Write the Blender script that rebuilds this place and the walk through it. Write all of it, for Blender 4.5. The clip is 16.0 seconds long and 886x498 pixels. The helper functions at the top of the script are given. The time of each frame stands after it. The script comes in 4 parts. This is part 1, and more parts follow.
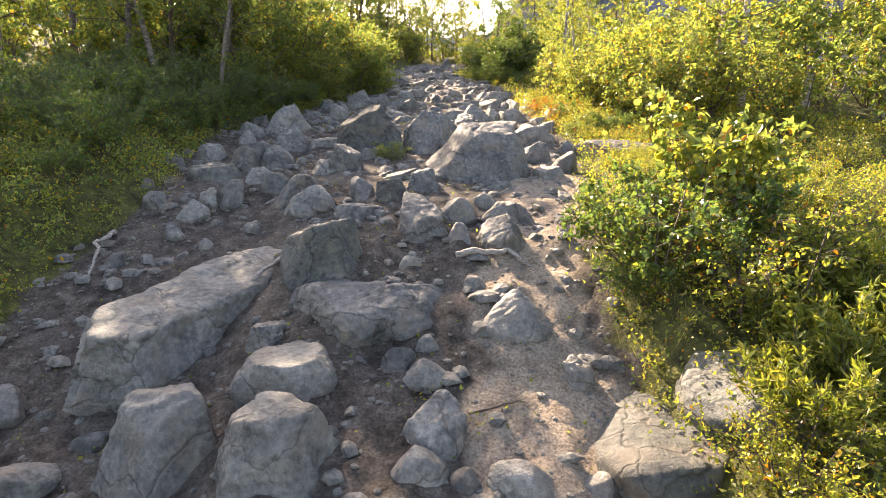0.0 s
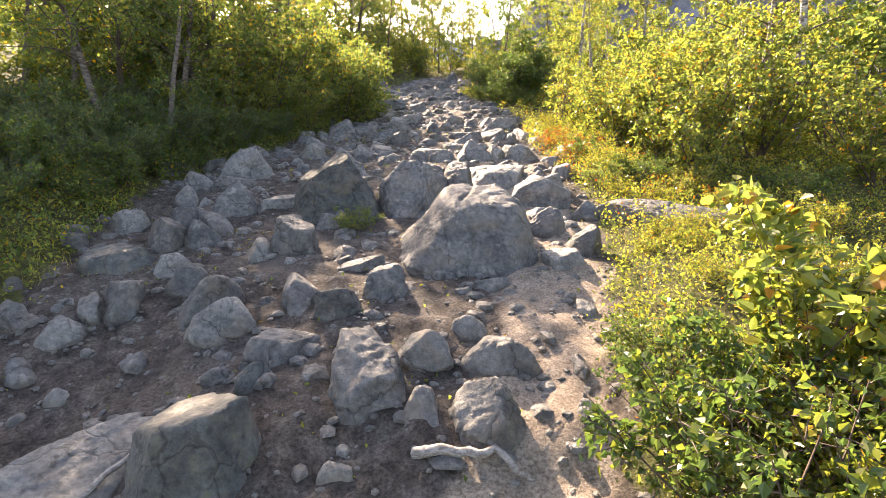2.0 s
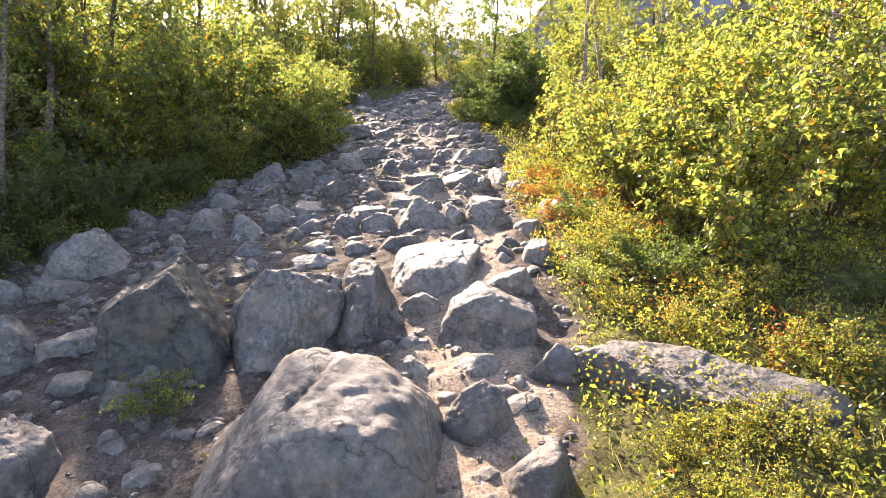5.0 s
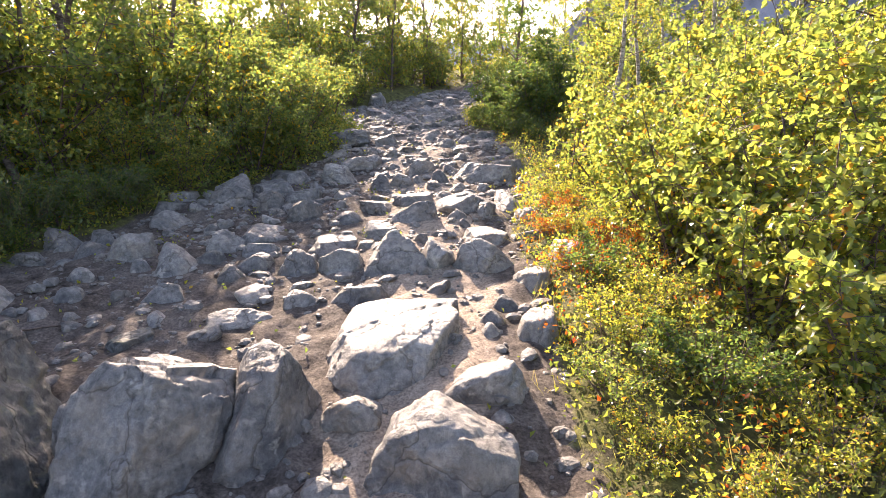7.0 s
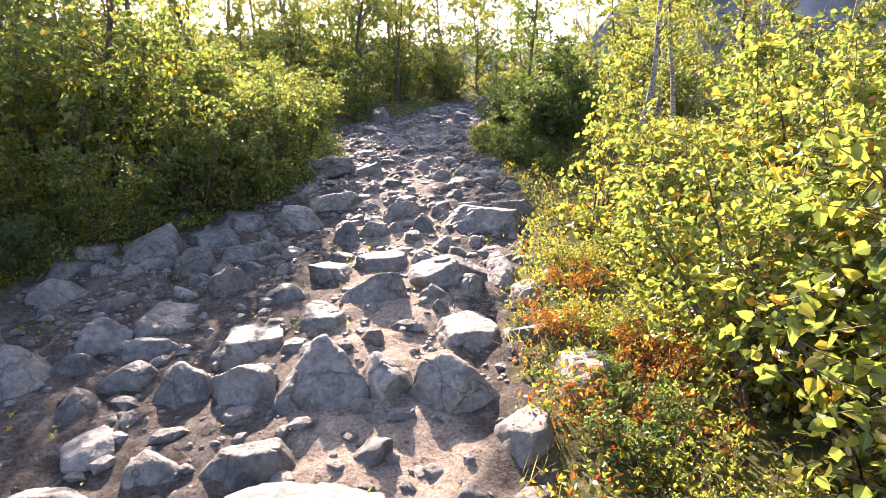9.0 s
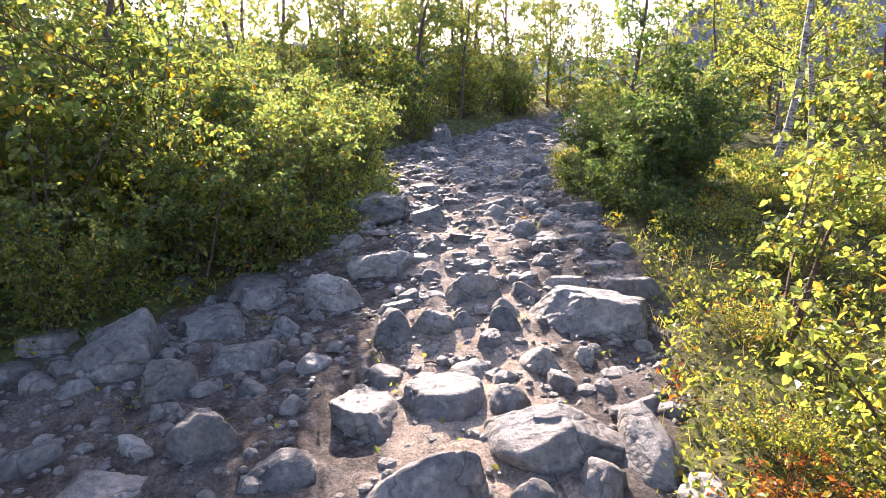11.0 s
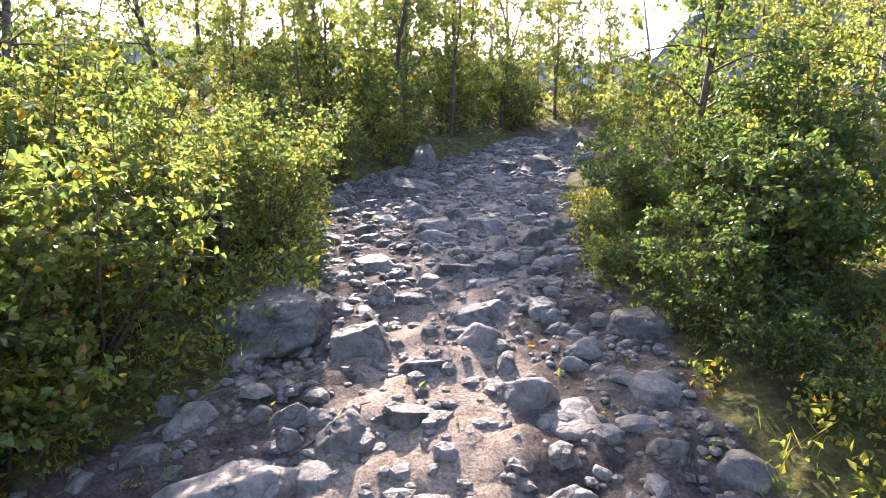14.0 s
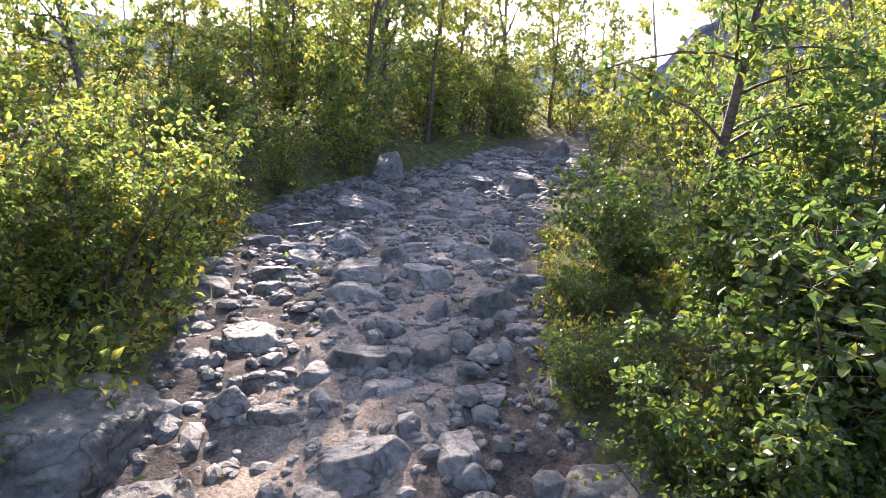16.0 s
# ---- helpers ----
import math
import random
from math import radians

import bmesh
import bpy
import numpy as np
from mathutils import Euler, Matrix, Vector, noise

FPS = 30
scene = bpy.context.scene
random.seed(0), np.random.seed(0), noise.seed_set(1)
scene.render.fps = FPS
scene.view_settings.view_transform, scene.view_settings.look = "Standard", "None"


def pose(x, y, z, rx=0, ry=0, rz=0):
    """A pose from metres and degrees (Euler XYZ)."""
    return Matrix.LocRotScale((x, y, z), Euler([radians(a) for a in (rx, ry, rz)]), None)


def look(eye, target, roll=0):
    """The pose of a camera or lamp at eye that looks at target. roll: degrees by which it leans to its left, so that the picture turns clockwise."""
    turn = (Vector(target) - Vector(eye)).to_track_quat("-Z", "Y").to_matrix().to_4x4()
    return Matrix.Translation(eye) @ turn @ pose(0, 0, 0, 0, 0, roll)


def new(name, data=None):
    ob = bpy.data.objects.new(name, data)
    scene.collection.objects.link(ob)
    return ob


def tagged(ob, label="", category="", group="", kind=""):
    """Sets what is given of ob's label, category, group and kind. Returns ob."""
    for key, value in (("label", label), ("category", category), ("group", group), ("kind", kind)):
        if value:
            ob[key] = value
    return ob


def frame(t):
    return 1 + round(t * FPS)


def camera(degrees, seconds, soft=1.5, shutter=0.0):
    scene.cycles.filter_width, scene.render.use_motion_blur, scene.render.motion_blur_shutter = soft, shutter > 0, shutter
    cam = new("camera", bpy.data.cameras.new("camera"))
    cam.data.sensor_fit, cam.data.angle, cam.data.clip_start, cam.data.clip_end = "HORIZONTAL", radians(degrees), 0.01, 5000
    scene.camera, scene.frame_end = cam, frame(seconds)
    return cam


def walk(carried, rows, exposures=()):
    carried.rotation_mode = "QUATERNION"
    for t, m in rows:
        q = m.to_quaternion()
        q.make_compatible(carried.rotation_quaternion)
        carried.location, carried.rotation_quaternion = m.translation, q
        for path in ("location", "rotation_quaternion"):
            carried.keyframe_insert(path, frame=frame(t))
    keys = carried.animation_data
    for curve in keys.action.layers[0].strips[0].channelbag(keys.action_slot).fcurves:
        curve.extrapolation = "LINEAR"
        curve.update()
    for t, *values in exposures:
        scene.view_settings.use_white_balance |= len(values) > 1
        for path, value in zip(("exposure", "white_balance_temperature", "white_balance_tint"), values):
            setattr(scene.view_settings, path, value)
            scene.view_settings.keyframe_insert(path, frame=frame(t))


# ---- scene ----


# ---- camera and walk ----
cam = camera(74.72, 16.0, soft=0.8)
ROWS = [
    (0.0, -0.000, 0.000, 1.800, 77.00, -0.00, 0.00),
    (0.5, 0.219, 0.285, 1.962, 77.23, 0.20, 0.60),
    (1.0, 0.330, 0.681, 1.881, 77.73, 0.14, 1.12),
    (1.5, 0.361, 1.295, 1.950, 77.59, 0.62, 1.30),
    (2.0, 0.304, 1.748, 2.259, 77.43, 0.67, 1.41),
    (2.5, 0.419, 2.248, 2.269, 77.24, 0.47, 1.62),
    (3.0, 0.626, 2.668, 2.350, 77.61, 0.96, 2.50),
    (3.5, 0.675, 3.046, 2.349, 77.41, 1.16, 2.82),
    (4.0, 0.669, 3.578, 2.538, 77.21, 1.57, 3.05),
    (4.5, 0.843, 3.916, 2.579, 77.01, 2.09, 3.02),
    (5.0, 1.141, 4.242, 2.734, 77.40, 3.00, 3.48),
    (5.2, 1.211, 4.292, 2.770, 77.15, 3.74, 3.82),
    (7.3, 1.446, 5.960, 2.802, 77.72, 1.15, 7.09),
    (7.5, 1.458, 6.129, 2.827, 77.70, 1.42, 7.48),
    (8.0, 1.452, 6.592, 2.886, 78.20, 1.03, 7.74),
    (8.5, 1.549, 7.023, 2.991, 78.52, 1.16, 8.04),
    (9.0, 1.610, 7.322, 3.024, 78.44, 1.54, 9.06),
    (9.5, 1.650, 7.892, 3.089, 78.84, 1.22, 11.88),
    (9.7, 1.592, 8.038, 3.118, 79.12, 1.26, 13.01),
    (11.8, 0.965, 9.762, 3.403, 79.27, 0.27, 15.12),
    (12.0, 0.980, 9.952, 3.430, 79.02, -0.12, 15.11),
    (12.5, 0.989, 10.640, 3.469, 79.47, 0.08, 15.48),
    (13.0, 0.971, 10.923, 3.475, 79.44, 0.55, 15.35),
    (13.5, 0.765, 11.393, 3.538, 79.30, 0.70, 15.10),
    (14.0, 0.739, 11.784, 3.620, 79.81, 0.73, 15.00),
    (14.5, 0.703, 12.227, 3.696, 79.83, 0.46, 14.47),
    (15.0, 0.764, 12.498, 3.706, 79.81, -0.04, 14.06),
    (15.5, 0.795, 12.923, 3.773, 80.04, -1.11, 14.50),
    (16.0, 0.854, 13.242, 3.822, 79.43, -2.35, 15.23),
]
walk(cam, [(t, pose(x, y, z, rx, ry, rz)) for t, x, y, z, rx, ry, rz in ROWS],
     exposures=[(0.0, 2.05, 7800, 18), (4.0, 2.1, 7200, 23), (8.8, 2.05, 6750, 26), (9.6, 1.85, 6500, 27), (12.0, 2.1, 6300, 27), (16.0, 2.05, 6200, 24)])


# ---- sky and sun: low morning sun ahead, to the left of the trail ----
SUN_LEFT, SUN_UP = 24.0, 28.5
to_sun = Vector((-math.sin(radians(SUN_LEFT)) * math.cos(radians(SUN_UP)), math.cos(radians(SUN_LEFT)) * math.cos(radians(SUN_UP)), math.sin(radians(SUN_UP))))
world = bpy.data.worlds.new("sky")
scene.world = world
world.use_nodes = True
sky = world.node_tree.nodes.new("ShaderNodeTexSky")
sky.sky_type, sky.sun_disc = "NISHITA", False
sky.sun_elevation, sky.sun_rotation = radians(SUN_UP), radians(-SUN_LEFT)
sky.air_density, sky.dust_density = 1.0, 2.0
world.node_tree.links.new(sky.outputs[0], world.node_tree.nodes["Background"].inputs[0])
world.node_tree.nodes["Background"].inputs[1].default_value = 0.122
sun = new("sun", bpy.data.lights.new("sun", "SUN"))
sun.data.energy, sun.data.angle, sun.data.color = 5.0, radians(0.6), (1.0, 0.88, 0.70)
sun.matrix_world = look(to_sun * 50, (0, 0, 0))



# ---- materials ----
def material(name):
    m = bpy.data.materials.new(name)
    m.use_nodes = True
    return m, m.node_tree.nodes, m.node_tree.links


def node(nodes, kind, **values):
    n = nodes.new(kind)
    for key, value in values.items():
        n.inputs[key].default_value = value
    return n


def ramp(nodes, links, source, *stops):
    r = nodes.new("ShaderNodeValToRGB")
    el = r.color_ramp.elements
    while len(el) < len(stops):
        el.new(0.5)
    for e, (at, colour) in zip(el, stops):
        e.position, e.color = at, (*colour, 1)
    links.new(source, r.inputs[0])
    return r.outputs[0]


def mix(nodes, links, kind, factor, a, b):
    n = nodes.new("ShaderNodeMix")
    n.data_type, n.blend_type = "RGBA", kind
    for socket, value in ((n.inputs[0], factor), (n.inputs[6], a), (n.inputs[7], b)):
        if isinstance(value, (int, float)):
            socket.default_value = value
        elif isinstance(value, tuple):
            socket.default_value = (*value, 1)
        else:
            links.new(value, socket)
    return n.outputs[2]


def noise_at(nodes, links, coords, scale, detail=6.0, rough=0.6):
    n = node(nodes, "ShaderNodeTexNoise", Scale=scale, Detail=detail, Roughness=rough)
    links.new(coords, n.inputs["Vector"])
    return n.outputs[0]


def relief(nodes, links, height, strength, distance, below=None):
    b = node(nodes, "ShaderNodeBump", Strength=strength, Distance=distance)
    links.new(height, b.inputs["Height"])
    if below:
        links.new(below, b.inputs["Normal"])
    return b.outputs[0]


def rock_material(name, dark, pale, lichen):
    """Weathered gneiss: grey-blue, speckled, with pale lichen, ochre dust and faint banding."""
    m, n, k = material(name)
    bsdf = n["Principled BSDF"]
    at = n.new("ShaderNodeNewGeometry").outputs["Position"]
    rnd = n.new("ShaderNodeObjectInfo").outputs["Random"]
    big = noise_at(n, k, at, 4.5, 7, 0.66)
    fine = noise_at(n, k, at, 26.0, 8, 0.7)
    grain = noise_at(n, k, at, 240.0, 3, 0.7)
    colour = ramp(n, k, big, (0.3, dark), (0.7, pale))
    colour = mix(n, k, "OVERLAY", 0.6, colour, ramp(n, k, fine, (0.34, (0.14, 0.15, 0.17)), (0.66, (0.86, 0.85, 0.82))))
    colour = mix(n, k, "OVERLAY", 0.5, colour, ramp(n, k, grain, (0.35, (0.25, 0.25, 0.25)), (0.65, (0.75, 0.75, 0.75))))
    spots = noise_at(n, k, at, 11.0, 6, 0.62)
    colour = mix(n, k, "MIX", ramp(n, k, spots, (0.58, (0, 0, 0)), (0.66, (0.7, 0.7, 0.7))), colour, lichen)
    dust = noise_at(n, k, at, 5.5, 4, 0.6)
    colour = mix(n, k, "MIX", ramp(n, k, dust, (0.50, (0, 0, 0)), (0.72, (0.62, 0.62, 0.62))), colour, (0.24, 0.19, 0.145))
    hue = node(n, "ShaderNodeHueSaturation", Saturation=1.0)
    r = node(n, "ShaderNodeMapRange")
    r.inputs["To Min"].default_value, r.inputs["To Max"].default_value = 0.75, 1.2
    k.new(rnd, r.inputs["Value"])
    k.new(r.outputs[0], hue.inputs["Value"])
    k.new(colour, hue.inputs["Color"])
    bsdf.inputs["Roughness"].default_value = 0.62
    bsdf.inputs["Specular IOR Level"].default_value = 0.4
    vor = node(n, "ShaderNodeTexVoronoi", Scale=1.7)
    vor.feature = "DISTANCE_TO_EDGE"
    warp = n.new("ShaderNodeVectorMath")
    warp.operation = "MULTIPLY_ADD"
    wn = node(n, "ShaderNodeTexNoise", Scale=5.0, Detail=3.0)
    k.new(at, wn.inputs["Vector"])
    k.new(wn.outputs[1], warp.inputs[0])
    warp.inputs[1].default_value = (0.35, 0.35, 0.35)
    k.new(at, warp.inputs[2])
    k.new(warp.outputs[0], vor.inputs["Vector"])
    crack = ramp(n, k, vor.outputs["Distance"], (0.0, (0, 0, 0)), (0.035, (1, 1, 1)))
    seam = ramp(n, k, vor.outputs["Distance"], (0.0, (0.5, 0.48, 0.46)), (0.012, (1, 1, 1)))
    k.new(mix(n, k, "MULTIPLY", 1.0, hue.outputs[0], seam), bsdf.inputs["Base Color"])
    bump = relief(n, k, crack, 0.6, 0.016)
    bump = relief(n, k, big, 0.6, 0.06, bump)
    bump = relief(n, k, spots, 0.6, 0.03, bump)
    bump = relief(n, k, fine, 0.8, 0.018, bump)
    bump = relief(n, k, grain, 0.5, 0.004, bump)
    k.new(bump, bsdf.inputs["Normal"])
    return m


ROCK = rock_material("grey_rock", (0.066, 0.067, 0.07), (0.25, 0.235, 0.215), (0.36, 0.345, 0.31))
PALE_ROCK = rock_material("pale_rock", (0.12, 0.117, 0.112), (0.31, 0.29, 0.262), (0.38, 0.36, 0.32))
MOSSY_ROCK = rock_material("mossy_rock", (0.05, 0.053, 0.053), (0.17, 0.17, 0.155), (0.15, 0.165, 0.10))


def ground_material():
    """Trodden dirt and grit on the trail, dark humus with moss and litter off it."""
    m, n, k = material("ground")
    bsdf = n["Principled BSDF"]
    at = n.new("ShaderNodeNewGeometry").outputs["Position"]
    cover = n.new("ShaderNodeAttribute")
    cover.attribute_name = "humus"
    big, mid, fine, grit = (noise_at(n, k, at, s, d, r) for s, d, r in ((1.3, 4, 0.6), (9.0, 6, 0.65), (60.0, 6, 0.7), (260.0, 3, 0.7)))
    dirt = ramp(n, k, mid, (0.3, (0.03, 0.025, 0.022)), (0.5, (0.10, 0.084, 0.073)), (0.72, (0.21, 0.18, 0.155)))
    dirt = mix(n, k, "MIX", ramp(n, k, big, (0.5, (0, 0, 0)), (0.68, (0.7, 0.7, 0.7))), dirt, (0.16, 0.14, 0.125))
    worn = n.new("ShaderNodeAttribute")
    worn.attribute_name = "trodden"
    path = n.new("ShaderNodeMath")
    path.operation = "MULTIPLY_ADD"
    k.new(big, path.inputs[0])
    path.inputs[1].default_value = 0.8
    k.new(worn.outputs["Fac"], path.inputs[2])
    sand = ramp(n, k, mid, (0.3, (0.22, 0.175, 0.14)), (0.6, (0.40, 0.33, 0.265)))
    dirt = mix(n, k, "MIX", ramp(n, k, path.outputs[0], (0.75, (0, 0, 0)), (1.15, (0.95, 0.95, 0.95))), dirt, sand)
    dirt = mix(n, k, "OVERLAY", 0.8, dirt, ramp(n, k, fine, (0.32, (0.15, 0.14, 0.13)), (0.68, (0.85, 0.83, 0.8))))
    humus = ramp(n, k, mid, (0.3, (0.035, 0.032, 0.016)), (0.52, (0.10, 0.10, 0.034)), (0.72, (0.20, 0.19, 0.06)))
    humus = mix(n, k, "OVERLAY", 0.6, humus, ramp(n, k, fine, (0.3, (0.2, 0.2, 0.2)), (0.7, (0.8, 0.8, 0.75))))
    jag = n.new("ShaderNodeMath")
    jag.operation = "MULTIPLY_ADD"
    k.new(mid, jag.inputs[0])
    jag.inputs[1].default_value = 0.9
    k.new(cover.outputs["Fac"], jag.inputs[2])
    edge = ramp(n, k, jag.outputs[0], (0.78, (0, 0, 0)), (1.05, (1, 1, 1)))
    k.new(mix(n, k, "MIX", edge, dirt, humus), bsdf.inputs["Base Color"])
    bsdf.inputs["Roughness"].default_value = 0.93
    bsdf.inputs["Specular IOR Level"].default_value = 0.2
    bump = relief(n, k, mid, 0.7, 0.05)
    bump = relief(n, k, fine, 0.9, 0.016, bump)
    bump = relief(n, k, grit, 0.6, 0.005, bump)
    k.new(bump, bsdf.inputs["Normal"])
    return m


GROUND = ground_material()


def leaf_material(name, stops, glow=0.5, rough=0.27):
    """Thin leaves: each of its own tint, shining through against the sun."""
    m, n, k = material(name)
    bsdf = n["Principled BSDF"]
    tint = n.new("ShaderNodeNewGeometry").outputs["Random Per Island"]
    colour = ramp(n, k, tint, *stops)
    k.new(colour, bsdf.inputs["Base Color"])
    bsdf.inputs["Roughness"].default_value = rough
    bsdf.inputs["Specular IOR Level"].default_value = 0.6
    thin = n.new("ShaderNodeBsdfTranslucent")
    vivid = node(n, "ShaderNodeHueSaturation", Saturation=1.08, Value=2.5)
    k.new(colour, vivid.inputs["Color"])
    k.new(vivid.outputs[0], thin.inputs["Color"])
    both = n.new("ShaderNodeMixShader")
    both.inputs[0].default_value = glow
    k.new(bsdf.outputs[0], both.inputs[1])
    k.new(thin.outputs[0], both.inputs[2])
    k.new(both.outputs[0], n["Material Output"].inputs["Surface"])
    return m


GOLD_LEAF = leaf_material("golden_birch_leaf", ((0.0, (0.08, 0.115, 0.03)), (0.5, (0.16, 0.19, 0.045)), (0.95, (0.25, 0.235, 0.045)), (0.99, (0.36, 0.18, 0.04))))
GREEN_LEAF = leaf_material("green_birch_leaf", ((0.0, (0.065, 0.10, 0.03)), (0.6, (0.125, 0.16, 0.04)), (0.95, (0.20, 0.20, 0.045)), (0.99, (0.36, 0.22, 0.03))), 0.54)
DARK_LEAF = leaf_material("dark_willow_leaf", ((0.0, (0.045, 0.078, 0.024)), (0.7, (0.085, 0.125, 0.03)), (0.97, (0.15, 0.16, 0.03))), 0.46)
NEEDLE = leaf_material("juniper_needle", ((0.0, (0.035, 0.06, 0.024)), (0.7, (0.08, 0.11, 0.032)), (1.0, (0.15, 0.15, 0.04))), 0.36, 0.4)
# lit copy of the juniper needle: sunshine put into a lighter, yellower base colour
BRIGHT_NEEDLE = leaf_material("juniper_needle_painted_sunlit", ((0.0, (0.08, 0.11, 0.022)), (0.7, (0.17, 0.18, 0.03)), (1.0, (0.25, 0.22, 0.04))), 0.4, 0.5)
BERRY_LEAF = leaf_material("bilberry_leaf", ((0.0, (0.06, 0.09, 0.022)), (0.5, (0.17, 0.185, 0.035)), (0.93, (0.28, 0.26, 0.05)), (0.985, (0.30, 0.13, 0.03))), 0.52)
RED_LEAF = leaf_material("autumn_heath_leaf", ((0.0, (0.22, 0.05, 0.022)), (0.5, (0.30, 0.11, 0.03)), (0.85, (0.26, 0.18, 0.03))), 0.42)
GRASS = leaf_material("dry_grass_blade", ((0.0, (0.12, 0.13, 0.03)), (0.6, (0.24, 0.21, 0.06)), (1.0, (0.33, 0.26, 0.10))), 0.4, 0.6)


def bark_material(name, dark, pale, scale):
    m, n, k = material(name)
    bsdf = n["Principled BSDF"]
    at = n.new("ShaderNodeTexCoord").outputs["Object"]
    stretch = node(n, "ShaderNodeMapping")
    stretch.inputs["Scale"].default_value = (1.0, 1.0, 2.6)
    k.new(at, stretch.inputs["Vector"])
    a = noise_at(n, k, stretch.outputs[0], scale, 6, 0.7)
    k.new(ramp(n, k, a, (0.42, dark), (0.58, pale)), bsdf.inputs["Base Color"])
    bsdf.inputs["Roughness"].default_value = 0.8
    k.new(relief(n, k, a, 0.6, 0.01), bsdf.inputs["Normal"])
    return m


BIRCH_BARK = bark_material("birch_bark", (0.09, 0.065, 0.05), (0.56, 0.50, 0.44), 14.0)
GREY_BARK = bark_material("grey_birch_bark", (0.07, 0.052, 0.042), (0.22, 0.18, 0.15), 14.0)
TWIG_BARK = bark_material("twig_bark", (0.06, 0.042, 0.032), (0.15, 0.105, 0.08), 20.0)
ROOT_BARK = bark_material("root_bark", (0.20, 0.17, 0.15), (0.42, 0.38, 0.34), 30.0)


def mountain_material(name, low, high, scale):
    m, n, k = material(name)
    bsdf = n["Principled BSDF"]
    at = n.new("ShaderNodeNewGeometry").outputs["Position"]
    a = noise_at(n, k, at, scale, 8, 0.65)
    k.new(ramp(n, k, a, (0.38, low), (0.62, high)), bsdf.inputs["Base Color"])
    bsdf.inputs["Roughness"].default_value = 0.95
    k.new(relief(n, k, a, 1.0, 0.25 / scale), bsdf.inputs["Normal"])
    return m


CLIFF = mountain_material("far_cliff", (0.13, 0.13, 0.16), (0.30, 0.29, 0.32), 0.035)
# the ridge's pale blue has the haze of distance mixed into its base colour
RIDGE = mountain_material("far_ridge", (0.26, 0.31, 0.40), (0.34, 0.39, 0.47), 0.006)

# ---- lie of the land ----
def line(v, *knots):
    """Linear interpolation through (at, value) knots."""
    return np.interp(v, [k[0] for k in knots], [k[1] for k in knots])


def smooth(a, b, v):
    t = np.clip((v - a) / (b - a), 0, 1)
    return t * t * (3 - 2 * t)


def climb(y):
    """Height of the trail's floor along the walk."""
    return line(y, (-40, -3.0), (-3, -0.25), (0, 0.02), (2.2, 0.2), (2.9, 0.38), (3.5, 0.62), (4.2, 0.88), (5.2, 1.05), (6.2, 1.17),
                (7.2, 1.3), (8.2, 1.47), (9.2, 1.6), (10.2, 1.74), (11.2, 1.9), (12.2, 2.02), (13.2, 2.15), (14.2, 2.42), (15.2, 2.58),
                (16.2, 2.74), (17.2, 2.83), (19.5, 3.0), (23.5, 3.62), (32, 4.4), (60, 6.0), (200, 8.0), (900, 12.0))


def trail_left(y):
    return line(y, (-40, -3.0), (0, -3.0), (4.4, -2.95), (5.8, -2.7), (7, -2.95), (8.5, -3.1), (10, -2.75), (11, -2.4), (12, -2.05), (13, -1.6), (14, -1.15),
                (15, -0.95), (15.8, -1.25), (17, -1.9), (18.2, -2.3), (19.5, -2.9), (21, -2.5), (22.5, -1.3), (24.4, -1.15), (26.8, -0.9), (28.5, 0.4), (31, 2.5), (36, 6.0))


def trail_right(y):
    return line(y, (-40, 0.95), (0, 0.95), (3.8, 0.98), (4.6, 1.02), (6.1, 1.38), (7.7, 1.65), (8.7, 1.6), (10.2, 1.5), (11, 1.38), (12.3, 1.42), (13.2, 1.5),
                (14, 1.3), (14.7, 1.12), (16, 0.6), (17, 0.48), (18, 0.36), (20, 0.2), (21.2, 0.22), (22.5, 0.6), (24.3, 0.9), (27, 2.0), (31, 3.9), (36, 7.0))


def off_trail(x, y):
    """Metres outside the trail's edges; negative upon it."""
    return np.maximum(trail_left(y) - x, x - trail_right(y))


def wave(x, y, s, k):
    """A cheap rolling noise of wavelength s, between -1 and 1."""
    x, y = x / s, y / s
    return (np.sin(5.1 * x + 1.7 * np.sin(3.3 * y + k) + k) * np.cos(4.3 * y + 1.9 * np.sin(2.9 * x - k)) + 0.5 * np.sin(11.3 * x - 7.9 * y + 2.1 * k + 1.3 * np.sin(6.1 * x + 5.2 * y))) / 1.5


def ground(x, y):
    """Height of the ground at x, y (numbers or arrays)."""
    x, y = np.asarray(x, float), np.asarray(y, float)
    z = climb(y)
    # the gully along the left of the steep first step
    gully = smooth(-0.6, -1.9, x) * smooth(0.5, 2.4, y) * (1 - smooth(4.2, 6.2, y))
    z = z - 0.3 * gully
    # banks on both sides, then gentle slopes
    left, right = trail_left(y) - x, x - trail_right(y)
    z = z + smooth(0, 0.7, left) * line(y, (0, 0.45), (6, 0.3), (10, 0.22), (60, 0.2)) + np.clip(left - 0.5, 0, 60) * 0.07
    z = z + smooth(0, 0.5, right) * line(y, (0, 0.2), (3, 0.22), (4.5, 0.2), (6, 0.06), (9, 0.1), (12, 0.06), (60, 0.1)) - np.clip(right - 0.8, 0, 40) * 0.02
    off = off_trail(x, y)
    z = z + (0.035 + 0.05 * smooth(0, 1.2, off)) * wave(x, y, 3.1, 0.7) + 0.03 * wave(x, y, 0.9, 2.1) + 0.014 * wave(x, y, 0.33, 4.4)
    return z + smooth(10, 60, np.abs(off)) * 0.8 * wave(x, y, 60, 1.1)



